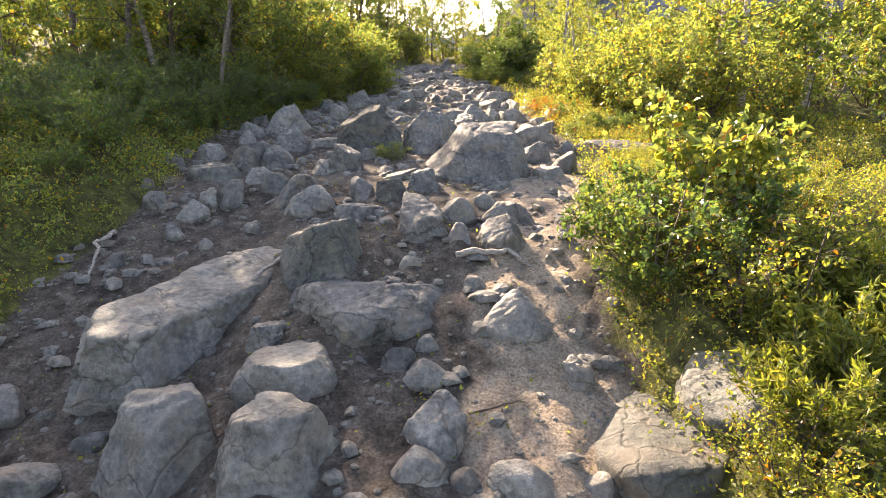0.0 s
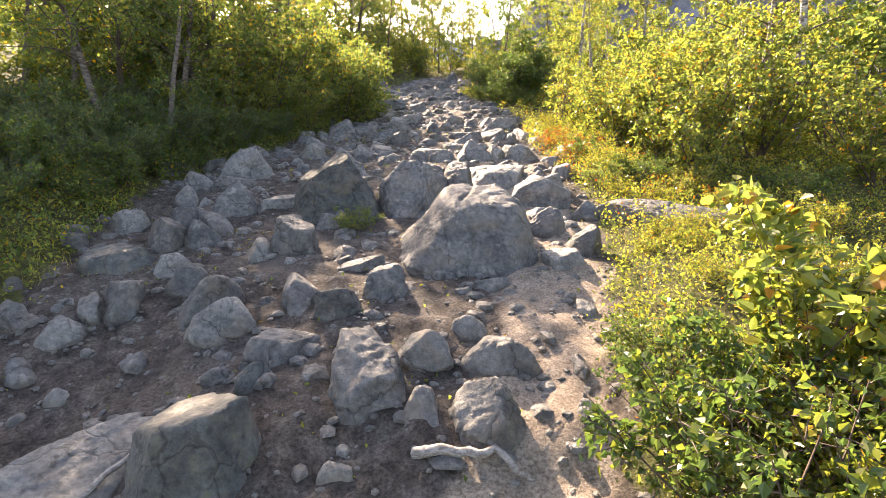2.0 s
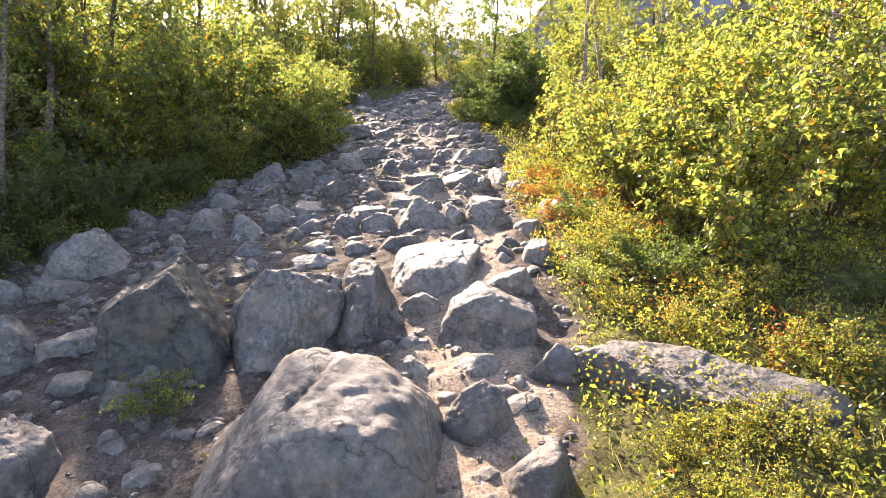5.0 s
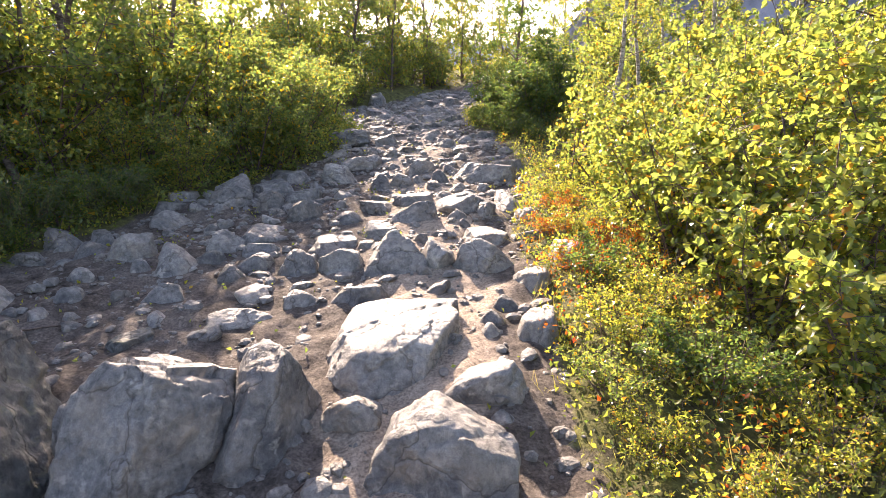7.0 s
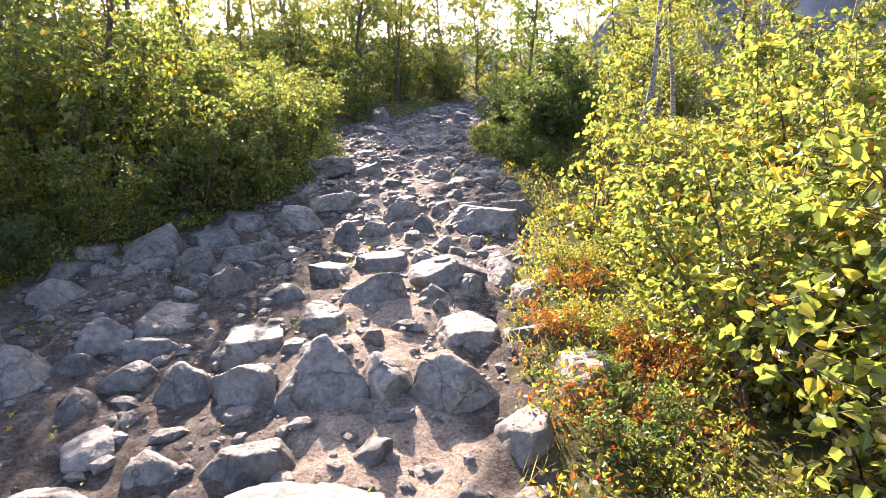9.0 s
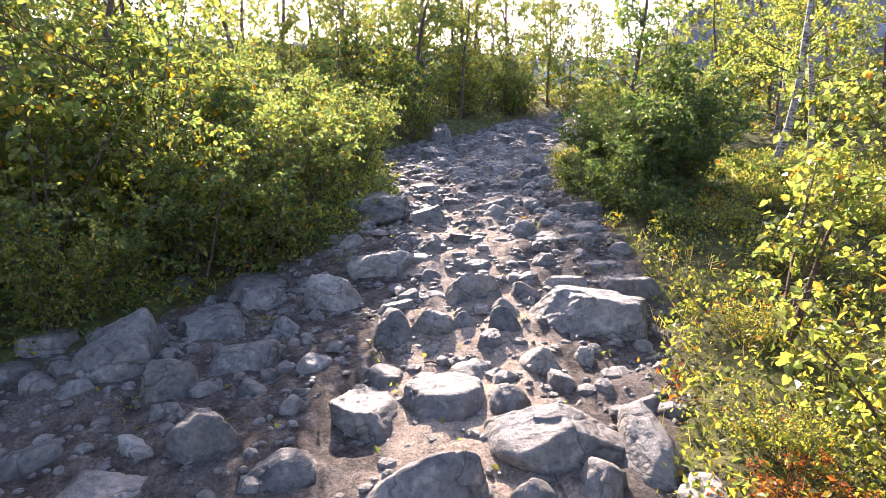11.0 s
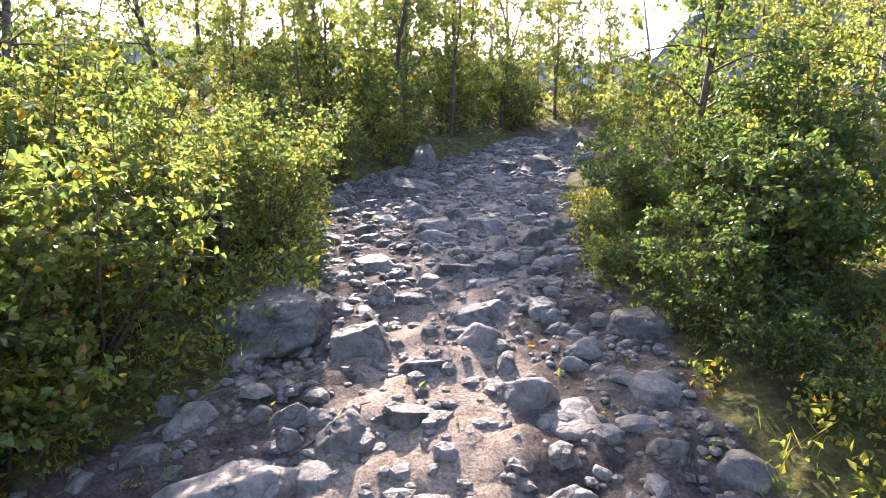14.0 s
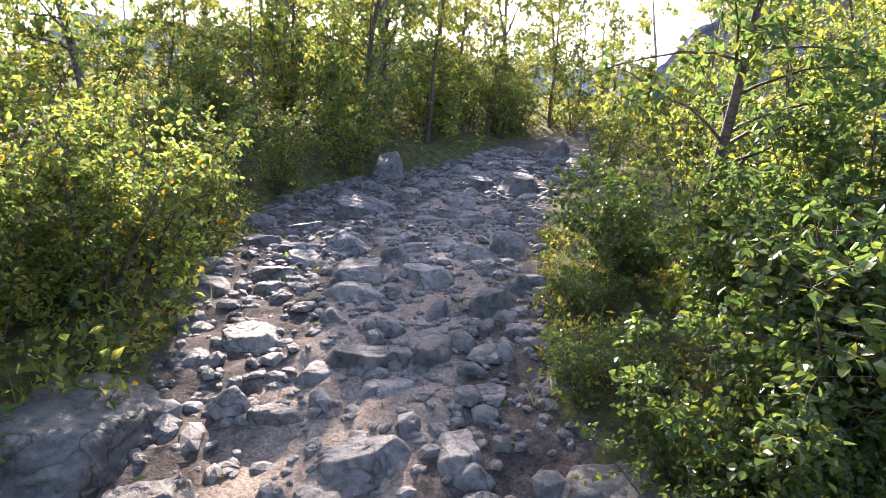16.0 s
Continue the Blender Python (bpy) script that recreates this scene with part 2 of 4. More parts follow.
# ---- mesh helpers ----
def mesh_of(name, verts, faces, mat, soft=True):
    me = bpy.data.meshes.new(name)
    verts = np.asarray(verts, np.float32)
    faces = np.asarray(faces, np.int32)
    n, k = faces.shape
    me.vertices.add(len(verts))
    me.vertices.foreach_set("co", verts.ravel())
    me.loops.add(n * k)
    me.loops.foreach_set("vertex_index", faces.ravel())
    me.polygons.add(n)
    me.polygons.foreach_set("loop_start", np.arange(0, n * k, k, dtype=np.int32))
    me.polygons.foreach_set("use_smooth", np.full(n, soft))
    me.update(calc_edges=True)
    me.validate()
    me.materials.append(mat)
    return me


def part(name, me, parent, label=""):
    ob = new(name, me)
    ob.parent = parent
    return tagged(ob, label)


def unit(v):
    return v / np.maximum(np.linalg.norm(v, axis=-1, keepdims=True), 1e-9)


def tubes(paths, sides=5):
    """Tapered round tubes along paths: each a list of points and the radii at both ends."""
    verts, faces, base = [], [], 0
    for points, r0, r1 in paths:
        p = np.asarray(points, float)
        n = len(p)
        way = unit(np.gradient(p, axis=0))
        side = unit(np.cross(way, (0.31, 0.17, 0.93)) + 1e-6)
        up = np.cross(side, way)
        r = np.linspace(r0, r1, n)[:, None, None]
        a = np.linspace(0, 2 * np.pi, sides, endpoint=False)[None, :, None]
        verts.append((p[:, None] + r * (np.cos(a) * side[:, None] + np.sin(a) * up[:, None])).reshape(-1, 3))
        i = base + np.arange(n - 1)[:, None] * sides + np.arange(sides)[None]
        j = base + np.arange(n - 1)[:, None] * sides + (np.arange(sides)[None] + 1) % sides
        faces.append(np.stack([i, j, j + sides, i + sides], -1).reshape(-1, 4))
        base += n * sides
    return np.concatenate(verts), np.concatenate(faces)


def leaves(at, way, normal, length, width, fold=0.25):
    """One folded, pointed blade of two triangles at each place, along way, facing normal."""
    way = unit(way)
    side = unit(np.cross(way, normal))
    face = np.cross(side, way)
    length, width = np.asarray(length)[:, None], np.asarray(width)[:, None]
    mid = at + way * length * 0.42
    v = np.stack([at, mid + side * width / 2 + face * width * fold, at + way * length, mid - side * width / 2 + face * width * fold], 1)
    return v.reshape(-1, 3), np.arange(len(at) * 4).reshape(-1, 4)


def round_leaves(at, way, normal, length, width, fold=0.22):
    """Broad egg-shaped leaves with a point, each of two folded halves."""
    way = unit(way)
    side = unit(np.cross(way, normal))
    face = np.cross(side, way)
    length, width = np.asarray(length)[:, None], np.asarray(width)[:, None]
    rise = face * width * fold
    low, high = at + way * length * 0.28, at + way * length * 0.68
    a, b = side * width * 0.5, side * width * 0.36
    v = np.stack([at, low + a + rise, high + b + rise * 0.6, at + way * length, high - b + rise * 0.6, low - a + rise], 1)
    i = np.arange(len(at))[:, None] * 6
    return v.reshape(-1, 3), np.concatenate([i + np.array([[0, 1, 2, 3]]), i + np.array([[0, 3, 4, 5]])])


def bent(rng, start, way, length, lift, steps=5, wobble=0.12):
    """A wandering shoot that bends towards lift."""
    p, out = np.array(start, float), [np.array(start, float)]
    d = unit(np.array(way, float))
    for _ in range(steps):
        d = unit(d + np.array(lift) / steps + rng.normal(0, wobble, 3))
        p = p + d * length / steps
        out.append(p.copy())
    return np.array(out)


def along(path, t):
    """Points at fractions t of a path."""
    i = np.clip(t, 0, 0.9999) * (len(path) - 1)
    k = i.astype(int)
    f = (i - k)[:, None]
    return path[k] * (1 - f) + path[k + 1] * f


def put(x, y, sink=0.0):
    return float(ground(x, y)) - sink



# ---- the ground: one sheet, fine round the trail, coarse to the horizon ----
def graded(fine0, fine1, step, far0, far1, growth):
    mids = np.arange(fine0, fine1 + step / 2, step)
    up, s, v = [], step, mids[-1]
    while v < far1:
        s *= growth
        v += s
        up.append(v)
    down, s, v = [], step, mids[0]
    while v > far0:
        s *= growth
        v -= s
        down.append(v)
    return np.array(down[::-1] + list(mids) + up)


def build_ground():
    xs = graded(-3.6, 3.4, 0.055, -900, 900, 1.14)
    ys = graded(0.4, 19.5, 0.055, -300, 1500, 1.14)
    X, Y = np.meshgrid(xs, ys)
    Z = ground(X, Y)
    near = smooth(1.0, -0.4, off_trail(X, Y)) * (np.abs(X) < 5) * (Y < 26)
    Z = Z + near * (0.012 * wave(X, Y, 0.21, 0.3) + 0.007 * wave(X, Y, 0.11, 1.9))
    nx = len(xs)
    i = (np.arange(len(ys) - 1)[:, None] * nx + np.arange(nx - 1)[None]).ravel()
    me = mesh_of("ground", np.stack([X, Y, Z], -1).reshape(-1, 3), np.stack([i, i + 1, i + 1 + nx, i + nx], 1), GROUND)
    humus = smooth(-0.1, 0.3, off_trail(X, Y) + 0.12 * wave(X, Y, 0.8, 3.0))
    me.attributes.new("humus", "FLOAT", "POINT").data.foreach_set("value", humus.ravel().astype(np.float32))
    middle = line(Y, (-3, 0.4), (2, 0.5), (3.5, 0.55), (5, 0.95), (6.5, 1.15), (8, 0.95), (10, 0.85), (12, 0.5), (14, 0.0), (17, -0.3), (22, -1.0))
    trodden = smooth(line(Y, (6, 0.6), (12, 0.8), (30, 0.8)), 0.1, np.abs(X - middle) + 0.15 * wave(X, Y, 1.1, 0.9)) * smooth(26, 18, Y)
    me.attributes.new("trodden", "FLOAT", "POINT").data.foreach_set("value", trodden.ravel().astype(np.float32))
    return tagged(new("ground", me), "trodden brown dirt trail between mossy heath banks", "ground", kind="structure")


build_ground()


def mountain(name, label, mat, x0, x1, y, foot, crest, depth, rough, k):
    """A range of broken slopes, from x0 to x1, its crest at the heights that crest(x) gives."""
    xs, vs = np.linspace(x0, x1, 150), np.linspace(0, 1, 40)
    X, V = np.meshgrid(xs, vs)
    top = crest(X)
    Z = foot + (top - foot) * V ** 0.8
    Y = y + depth * V + rough * (wave(X, Z, (x1 - x0) / 5, k) + 0.6 * wave(X, Z * 0.5, (x1 - x0) / 17, k + 1) + 0.3 * wave(X, Z, (x1 - x0) / 50, k + 2))
    i = (np.arange(39)[:, None] * 150 + np.arange(149)[None]).ravel()
    me = mesh_of(name, np.stack([X, Y, Z], -1).reshape(-1, 3), np.stack([i, i + 1, i + 151, i + 150], 1), mat)
    return tagged(new(name, me), label, "mountain", kind="structure")


def cliff_crest(x):
    return line(x, (20, 60), (36, 62), (60, 88), (100, 120), (150, 150), (220, 185), (420, 220), (700, 230)) + 5 * wave(x, x * 0, 60, 2) + 2 * wave(x, x * 0, 17, 1)


def ridge_crest(x):
    return line(x, (-1800, 380), (-600, 270), (-300, 235), (-100, 215), (20, 214), (62, 200), (200, 190), (900, 170)) + 10 * wave(x, x * 0, 160, 2) + 4 * wave(x, x * 0, 40, 1)


mountain("backdrop_cliff", "grey-violet rock cliffs above the far forest", CLIFF, 14, 700, 400, -5, cliff_crest, 60, 14, 0.4)
mountain("backdrop_ridge", "distant mountain ridge with haze painted into its pale blue", RIDGE, -1800, 900, 1380, -20, ridge_crest, 300, 40, 1.4)



# ---- rocks ----
def ball(level):
    bm = bmesh.new()
    bmesh.ops.create_icosphere(bm, subdivisions=level, radius=1.0)
    bm.verts.ensure_lookup_table()
    v = np.array([p.co for p in bm.verts])
    f = np.array([[p.index for p in q.verts] for q in bm.faces])
    bm.free()
    return v, f


BALLS = {k: ball(k) for k in (1, 2, 3, 4, 5, 6)}


def stone_shape(seed, kind, level):
    """Half of a frost-broken block above its bed: planes round the sides, bevels and a top, worn at the edges. Width and depth 2, height 1."""
    rng = np.random.default_rng(seed)
    v, f = BALLS[level]
    count, tilt, bevels, sharp = {"b": (6, (0, 34), 3, 60), "f": (7, (4, 40), 3, 50), "r": (8, (8, 52), 6, 24)}[kind]
    az = (np.arange(count) + rng.uniform(-0.32, 0.32, count)) / count * 6.283 + rng.uniform(0, 6.283)
    el = np.radians(rng.uniform(*tilt, count))
    n = [np.stack([np.cos(az) * np.cos(el), np.sin(az) * np.cos(el), np.sin(el)], 1)]
    reach = [rng.uniform(0.62, 1.0, count)]
    az, el = rng.uniform(0, 6.283, bevels), np.radians(rng.uniform(28, 68, bevels))
    n.append(np.stack([np.cos(az) * np.cos(el), np.sin(az) * np.cos(el), np.sin(el)], 1))
    reach.append(rng.uniform(0.62, 0.95, bevels) if kind != "r" else rng.uniform(0.76, 1.0, bevels))
    lean = 0.14 if kind == "f" else 0.32
    n.append(unit(np.array([[rng.normal(0, lean), rng.normal(0, lean), 1.0]])))
    reach.append(np.array([{"b": rng.uniform(0.5, 0.75), "f": 0.42, "r": rng.uniform(0.7, 0.9)}[kind]]))
    n.append(np.array([[0, 0, -1.0]]))
    reach.append(np.array([0.9]))
    cut = np.maximum(v @ np.concatenate(n).T, 1e-3) / np.concatenate(reach)[None]
    p = v * (1.0 / (np.sum(cut ** sharp, 1) + 1.12 ** -sharp) ** (1 / sharp))[:, None]
    chips = unit(rng.normal(0, 1, (34, 3)))
    p = p * (1 + rng.normal(0, 0.012 if kind == "r" else 0.03, 34)[np.argmax(v @ chips.T, 1)])[:, None]
    p[:, :2] = p[:, :2] + p[:, 2:] * rng.normal(0, 0.16, 2)
    seen = p[p[:, 2] > -0.05]
    low, high = seen.min(0), seen.max(0)
    p[:, :2] = (p[:, :2] - (low + high)[:2] / 2) / ((high - low)[:2] / 2)
    p[:, 2] = p[:, 2] / high[2]
    return p, v, f


def stone(x, y, w, d, h, turn, seed, look_of="b", tip=(0, 0), crack=None, label=""):
    """A stone bedded in the ground: w wide, d deep, standing h out of it. look_of: block, flat or rounded, then pale or mossy."""
    rng = np.random.default_rng(seed + 500)
    kind, tone = look_of[0], look_of[1:]
    mat = PALE_ROCK if tone == "p" else MOSSY_ROCK if tone == "m" else PALE_ROCK if rng.random() < 0.2 else ROCK
    level = 6 if w > 0.65 else 5 if w > 0.26 else 4 if w > 0.15 else 3
    p, v, f = stone_shape(seed, kind, level)
    bury = max(0.8 * h, 0.22 * w + 0.04)
    p = p * np.array([w * 0.54, d * 0.54, 1.0])
    p[:, 2] = np.where(p[:, 2] > 0, p[:, 2] * h, p[:, 2] * bury)
    size, k = (w * d * max(h, 0.3 * w)) ** (1 / 3), seed * 0.37
    bump = wave(p[:, 0] + p[:, 2] * 0.7, p[:, 1] - p[:, 2] * 0.6, size * 1.5, k) * 0.026 + wave(p[:, 0] - p[:, 2], p[:, 1] + p[:, 2] * 0.8, size * 0.5, k + 1) * 0.014
    bump = bump + wave(p[:, 0] + p[:, 2] * 1.3, p[:, 1] + p[:, 2], size * 0.17, k + 2) * 0.009
    # bedding: fine ledges where the layers of the rock break off
    layer = (p[:, 2] + 0.35 * p[:, 0] * np.sin(k) + 0.3 * p[:, 1] * np.cos(k)) / size * (7 if kind == "f" else 5) + 0.6 * wave(p[:, 0], p[:, 1], size, k)
    bump = bump + (0.003 if kind == "r" else 0.012) * np.abs((layer % 1.0) - 0.5)
    if crack is not None:
        off = p[:, 0] - w * (crack + 0.05 * np.sin(p[:, 2] * 9) + 0.04 * np.sin(p[:, 1] * 7))
        bump = bump - 0.03 * np.exp(-(off / 0.018) ** 2)
    big = w > 0.6
    ob = new("boulder" if big else "rock", mesh_of("rock", p + v * (bump * size)[:, None], f, mat))
    tilt = rng.normal(0, 2.5, 2)
    ob.matrix_world = pose(x, y, put(x, y), tilt[0] + tip[0], tilt[1] + tip[1], turn + rng.uniform(-6, 6))
    hue = "pale grey" if mat is PALE_ROCK else "grey lichen-spotted" if mat is ROCK else "mossy dark grey"
    what = {"f": "flat-topped", "b": "angular", "r": "rounded"}[kind]
    return tagged(ob, label or f"{hue} {what} {'boulder' if big else 'rock'} bedded in the dirt trail", "boulder" if big else "rock", "rocks of the trail")


# the stones along the walk, in the order in which it passes them
stone(-1.66, 3.86, 0.70, 1.70, 0.26, -27, 933, "fp", (8, 6), label="long pale grey ledge of bedrock beside the gully")
stone(-0.92, 7.66, 0.84, 0.80, 0.54, 16, 903, "bm", (0, 8), label="dark sloping grey boulder beside a leafy sprig")
stone(-0.18, 7.78, 0.72, 0.72, 0.48, 8, 911, "b", crack=0.16, label="cracked upright grey boulder beside another boulder")
stone(0.30, 8.02, 0.40, 0.56, 0.40, 4, 905, "b", (0, 10), label="split grey slab leaning on a boulder")
stone(1.52, 2.62, 0.62, 0.7, 0.07, -30, 941, "fm", label="dark pitted bedrock under juniper at the trail edge")
stone(0.34, 2.28, 0.26, 0.19, 0.08, -8, 110, "rp")
stone(0.70, 2.29, 0.15, 0.12, 0.07, -17, 119, "r")
stone(0.10, 2.29, 0.13, 0.11, 0.06, -3, 109, "r")
stone(-0.10, 2.34, 0.23, 0.19, 0.09, 2, 108, "rp")
stone(-0.75, 2.40, 0.53, 0.43, 0.27, 17, 105, "b")
stone(1.10, 2.50, 0.56, 0.85, 0.07, -23, 118, "fm", label="dark cracked bedrock slab under juniper at the trail edge")
stone(-2.07, 2.56, 0.31, 0.25, 0.16, 39, 117, "b")
stone(-0.04, 2.56, 0.30, 0.27, 0.17, 1, 107, "b")
stone(-1.43, 2.62, 0.53, 0.59, 0.38, 29, 103, "bp", label="square pale block with a worn flat top in the gully")
stone(-1.91, 2.84, 0.22, 0.16, 0.07, 34, 116, "r")
stone(-0.09, 2.93, 0.21, 0.18, 0.09, 2, 111, "rp")
stone(0.74, 2.95, 0.17, 0.18, 0.11, -14, 113, "bp")
stone(-0.86, 2.99, 0.52, 0.48, 0.11, 16, 104, "fp", label="flat-topped pale grey slab standing in the gully")
stone(-2.29, 3.05, 0.10, 0.08, 0.04, 37, 115, "r")
stone(-2.54, 3.11, 0.17, 0.32, 0.12, 39, 114, "r")
stone(-0.09, 3.18, 0.12, 0.10, 0.06, 2, 120, "rp")
stone(-1.07, 3.28, 0.20, 0.17, 0.12, 18, 106, "b")
stone(0.46, 3.34, 0.39, 0.30, 0.21, -8, 112, "r")
stone(-0.48, 3.51, 0.93, 0.66, 0.14, 8, 102, "b", crack=0.1, label="broad cracked grey slab on the first step of the trail")
stone(-0.86, 4.06, 0.54, 0.56, 0.30, 8, 125, "fm", label="squat grey lichen-grown block at the top of the step")
stone(0.43, 4.22, 0.35, 0.33, 0.21, -3, 124, "bp")
stone(0.12, 4.29, 0.16, 0.16, 0.11, 4, 125, "r")
stone(-0.75, 4.52, 0.20, 0.15, 0.11, 21, 136, "rm")
stone(-0.17, 4.55, 0.37, 0.65, 0.27, 10, 121, "b")
stone(-1.01, 4.67, 0.19, 0.13, 0.07, 24, 137, "r")
stone(0.53, 4.68, 0.39, 0.28, 0.14, -4, 123, "r")
stone(0.11, 4.77, 0.28, 0.23, 0.14, 4, 122, "rp")
stone(-0.71, 4.87, 0.42, 0.31, 0.09, 18, 126, "f")
stone(-2.32, 4.91, 0.14, 0.22, 0.10, 40, 135, "r")
stone(0.36, 4.98, 0.20, 0.15, 0.09, -1, 143, "r")
stone(-1.19, 5.19, 0.37, 0.30, 0.20, 23, 127, "r")
stone(-2.27, 5.23, 0.27, 0.21, 0.14, 36, 133, "r")
stone(-0.46, 5.26, 0.29, 0.23, 0.19, 12, 138, "b")
stone(-2.70, 5.38, 0.19, 0.36, 0.14, 40, 134, "b")
stone(-1.37, 5.50, 0.38, 0.30, 0.23, 24, 128, "r")
stone(-2.22, 5.50, 0.17, 0.33, 0.13, 34, 132, "b")
stone(-0.20, 5.52, 0.30, 0.24, 0.20, 8, 139, "r")
stone(-0.77, 5.53, 0.23, 0.44, 0.16, 16, 140, "b")
stone(-2.06, 5.64, 0.26, 0.49, 0.19, 31, 131, "b")
stone(0.53, 5.72, 0.30, 0.18, 0.07, -3, 142, "f")
stone(-1.68, 5.84, 0.33, 0.24, 0.17, 26, 129, "r")
stone(-0.43, 6.01, 0.34, 0.12, 0.08, 10, 144, "f")
stone(-1.90, 6.09, 0.31, 0.22, 0.15, 27, 130, "rp")
stone(1.10, 6.10, 0.30, 0.36, 0.07, -10, 155, "fp")
stone(-2.44, 6.19, 0.50, 0.37, 0.11, 32, 152, "fm")
stone(-1.31, 6.30, 0.18, 0.22, 0.13, 20, 147, "r")
stone(0.34, 6.40, 1.12, 1.02, 0.55, 0, 147, "r", crack=0.06, label="great domed grey boulder with a crack across its face")
stone(1.32, 6.42, 0.28, 0.34, 0.20, -12, 153, "r")
stone(-1.07, 6.49, 0.36, 0.35, 0.26, 16, 145, "b")
stone(-2.22, 6.65, 0.32, 0.55, 0.23, 27, 148, "b")
stone(-1.93, 6.68, 0.32, 0.27, 0.23, 24, 150, "r")
stone(-0.73, 6.72, 0.12, 0.23, 0.09, 29, 170, "r")
stone(1.09, 6.81, 0.32, 0.27, 0.21, -9, 154, "r")
stone(2.15, 7.01, 1.26, 0.44, 0.17, -23, 165, "f", label="low pale slab on the heath bank beside bilberry shrubs")
stone(-1.95, 7.03, 0.22, 0.38, 0.16, 42, 171, "r")
stone(-2.78, 7.06, 0.35, 0.25, 0.17, 30, 151, "r")
stone(-0.93, 7.13, 0.22, 0.18, 0.15, 29, 169, "bp")
stone(-2.30, 7.27, 0.33, 0.49, 0.13, 25, 149, "f")
stone(-1.31, 7.28, 0.29, 0.17, 0.06, 33, 168, "f")
stone(1.51, 7.29, 0.29, 0.22, 0.18, -11, 164, "b")
stone(1.09, 7.34, 0.24, 0.18, 0.08, -4, 163, "r")
stone(-0.90, 7.36, 0.28, 0.20, 0.10, 12, 146, "r")
# rounded rock on the left of the trail; the slab itself is at x 2.15
stone(-1.93, 7.50, 0.49, 0.37, 0.30, 38, 166, "r", label="low pale slab on the heath bank beside bilberry shrubs")
stone(-1.50, 7.63, 0.47, 0.18, 0.10, 32, 167, "f")
stone(1.14, 7.80, 0.60, 0.43, 0.30, -4, 160, "b")
stone(-2.63, 7.91, 0.25, 0.25, 0.18, 41, 172, "r")
stone(0.68, 8.10, 0.27, 0.20, 0.12, 2, 162, "r")
stone(1.29, 8.33, 0.37, 0.27, 0.15, -6, 161, "b")
stone(-2.74, 8.44, 0.35, 0.26, 0.18, 38, 175, "r")
stone(-2.29, 8.55, 0.41, 0.26, 0.09, 34, 174, "fp")
stone(-0.85, 8.72, 0.27, 0.20, 0.06, 42, 204, "fm")
stone(0.74, 8.83, 0.71, 1.07, 0.16, 1, 159, "fp")
stone(1.57, 8.94, 0.23, 0.34, 0.14, -2, 203, "fp")
stone(-3.29, 9.01, 0.42, 0.22, 0.09, 39, 176, "f")
stone(1.30, 9.03, 0.13, 0.10, 0.06, 3, 190, "b")
stone(-2.38, 9.07, 0.68, 0.49, 0.36, 32, 173, "bp")
stone(-0.35, 9.09, 0.36, 0.26, 0.08, 32, 188, "bp")
stone(-1.70, 9.30, 0.20, 0.14, 0.09, 45, 185, "r")
stone(-0.01, 9.36, 0.23, 0.16, 0.08, 24, 189, "r")
stone(-1.05, 9.40, 0.25, 0.18, 0.12, 37, 184, "b")
stone(0.38, 9.42, 0.35, 0.25, 0.08, 18, 191, "f")
stone(-0.44, 9.48, 0.22, 0.33, 0.05, 29, 187, "f")
stone(-1.87, 9.63, 0.18, 0.14, 0.09, 43, 186, "r")
stone(1.56, 9.74, 0.25, 0.38, 0.08, -2, 201, "fp")
stone(-0.71, 9.74, 0.20, 0.29, 0.14, 31, 183, "r")
stone(-1.55, 9.89, 0.15, 0.11, 0.09, 39, 182, "r")
stone(0.09, 9.99, 0.34, 0.25, 0.15, 19, 192, "b")
stone(-1.31, 10.01, 0.30, 0.36, 0.21, 36, 181, "r")
stone(0.53, 10.01, 0.46, 0.33, 0.27, 13, 194, "bp")
stone(1.19, 10.03, 0.45, 0.32, 0.23, 4, 196, "bp")
stone(-0.64, 10.05, 0.29, 0.21, 0.11, 47, 228, "r")
stone(0.84, 10.06, 0.26, 0.30, 0.19, 9, 195, "bp")
stone(-1.77, 10.13, 0.35, 0.25, 0.19, 39, 180, "b")
stone(-1.11, 10.17, 0.24, 0.17, 0.09, 50, 227, "r")
stone(1.88, 10.20, 0.34, 0.50, 0.10, -6, 202, "fp")
stone(-1.08, 10.42, 0.32, 0.23, 0.16, 31, 177, "b")
stone(-0.75, 10.42, 0.29, 0.21, 0.06, 27, 179, "f")
stone(-0.14, 10.50, 0.38, 0.53, 0.08, 20, 193, "f")
stone(1.65, 10.68, 0.37, 0.13, 0.08, 0, 230, "f")
stone(-0.86, 10.79, 0.44, 0.53, 0.10, 26, 178, "f")
stone(0.22, 10.80, 0.28, 0.29, 0.06, 15, 200, "f")
stone(1.17, 10.83, 0.37, 0.55, 0.08, 3, 197, "fp")
stone(-1.42, 10.98, 0.24, 0.18, 0.05, 45, 226, "f")
stone(0.98, 11.00, 0.11, 0.11, 0.08, 12, 217, "r")
stone(-1.96, 11.02, 0.37, 0.27, 0.14, 49, 225, "r")
stone(-0.18, 11.11, 0.28, 0.20, 0.09, 18, 199, "r")
stone(0.90, 11.14, 0.19, 0.13, 0.10, 13, 213, "r")
stone(0.47, 11.16, 0.45, 0.33, 0.20, 11, 198, "r")
stone(-0.64, 11.18, 0.30, 0.24, 0.21, 35, 218, "b")
stone(1.17, 11.25, 0.17, 0.18, 0.12, 8, 214, "b")
stone(1.55, 11.26, 0.22, 0.32, 0.05, 2, 229, "fp")
stone(0.94, 11.54, 0.56, 0.40, 0.13, 11, 212, "b")
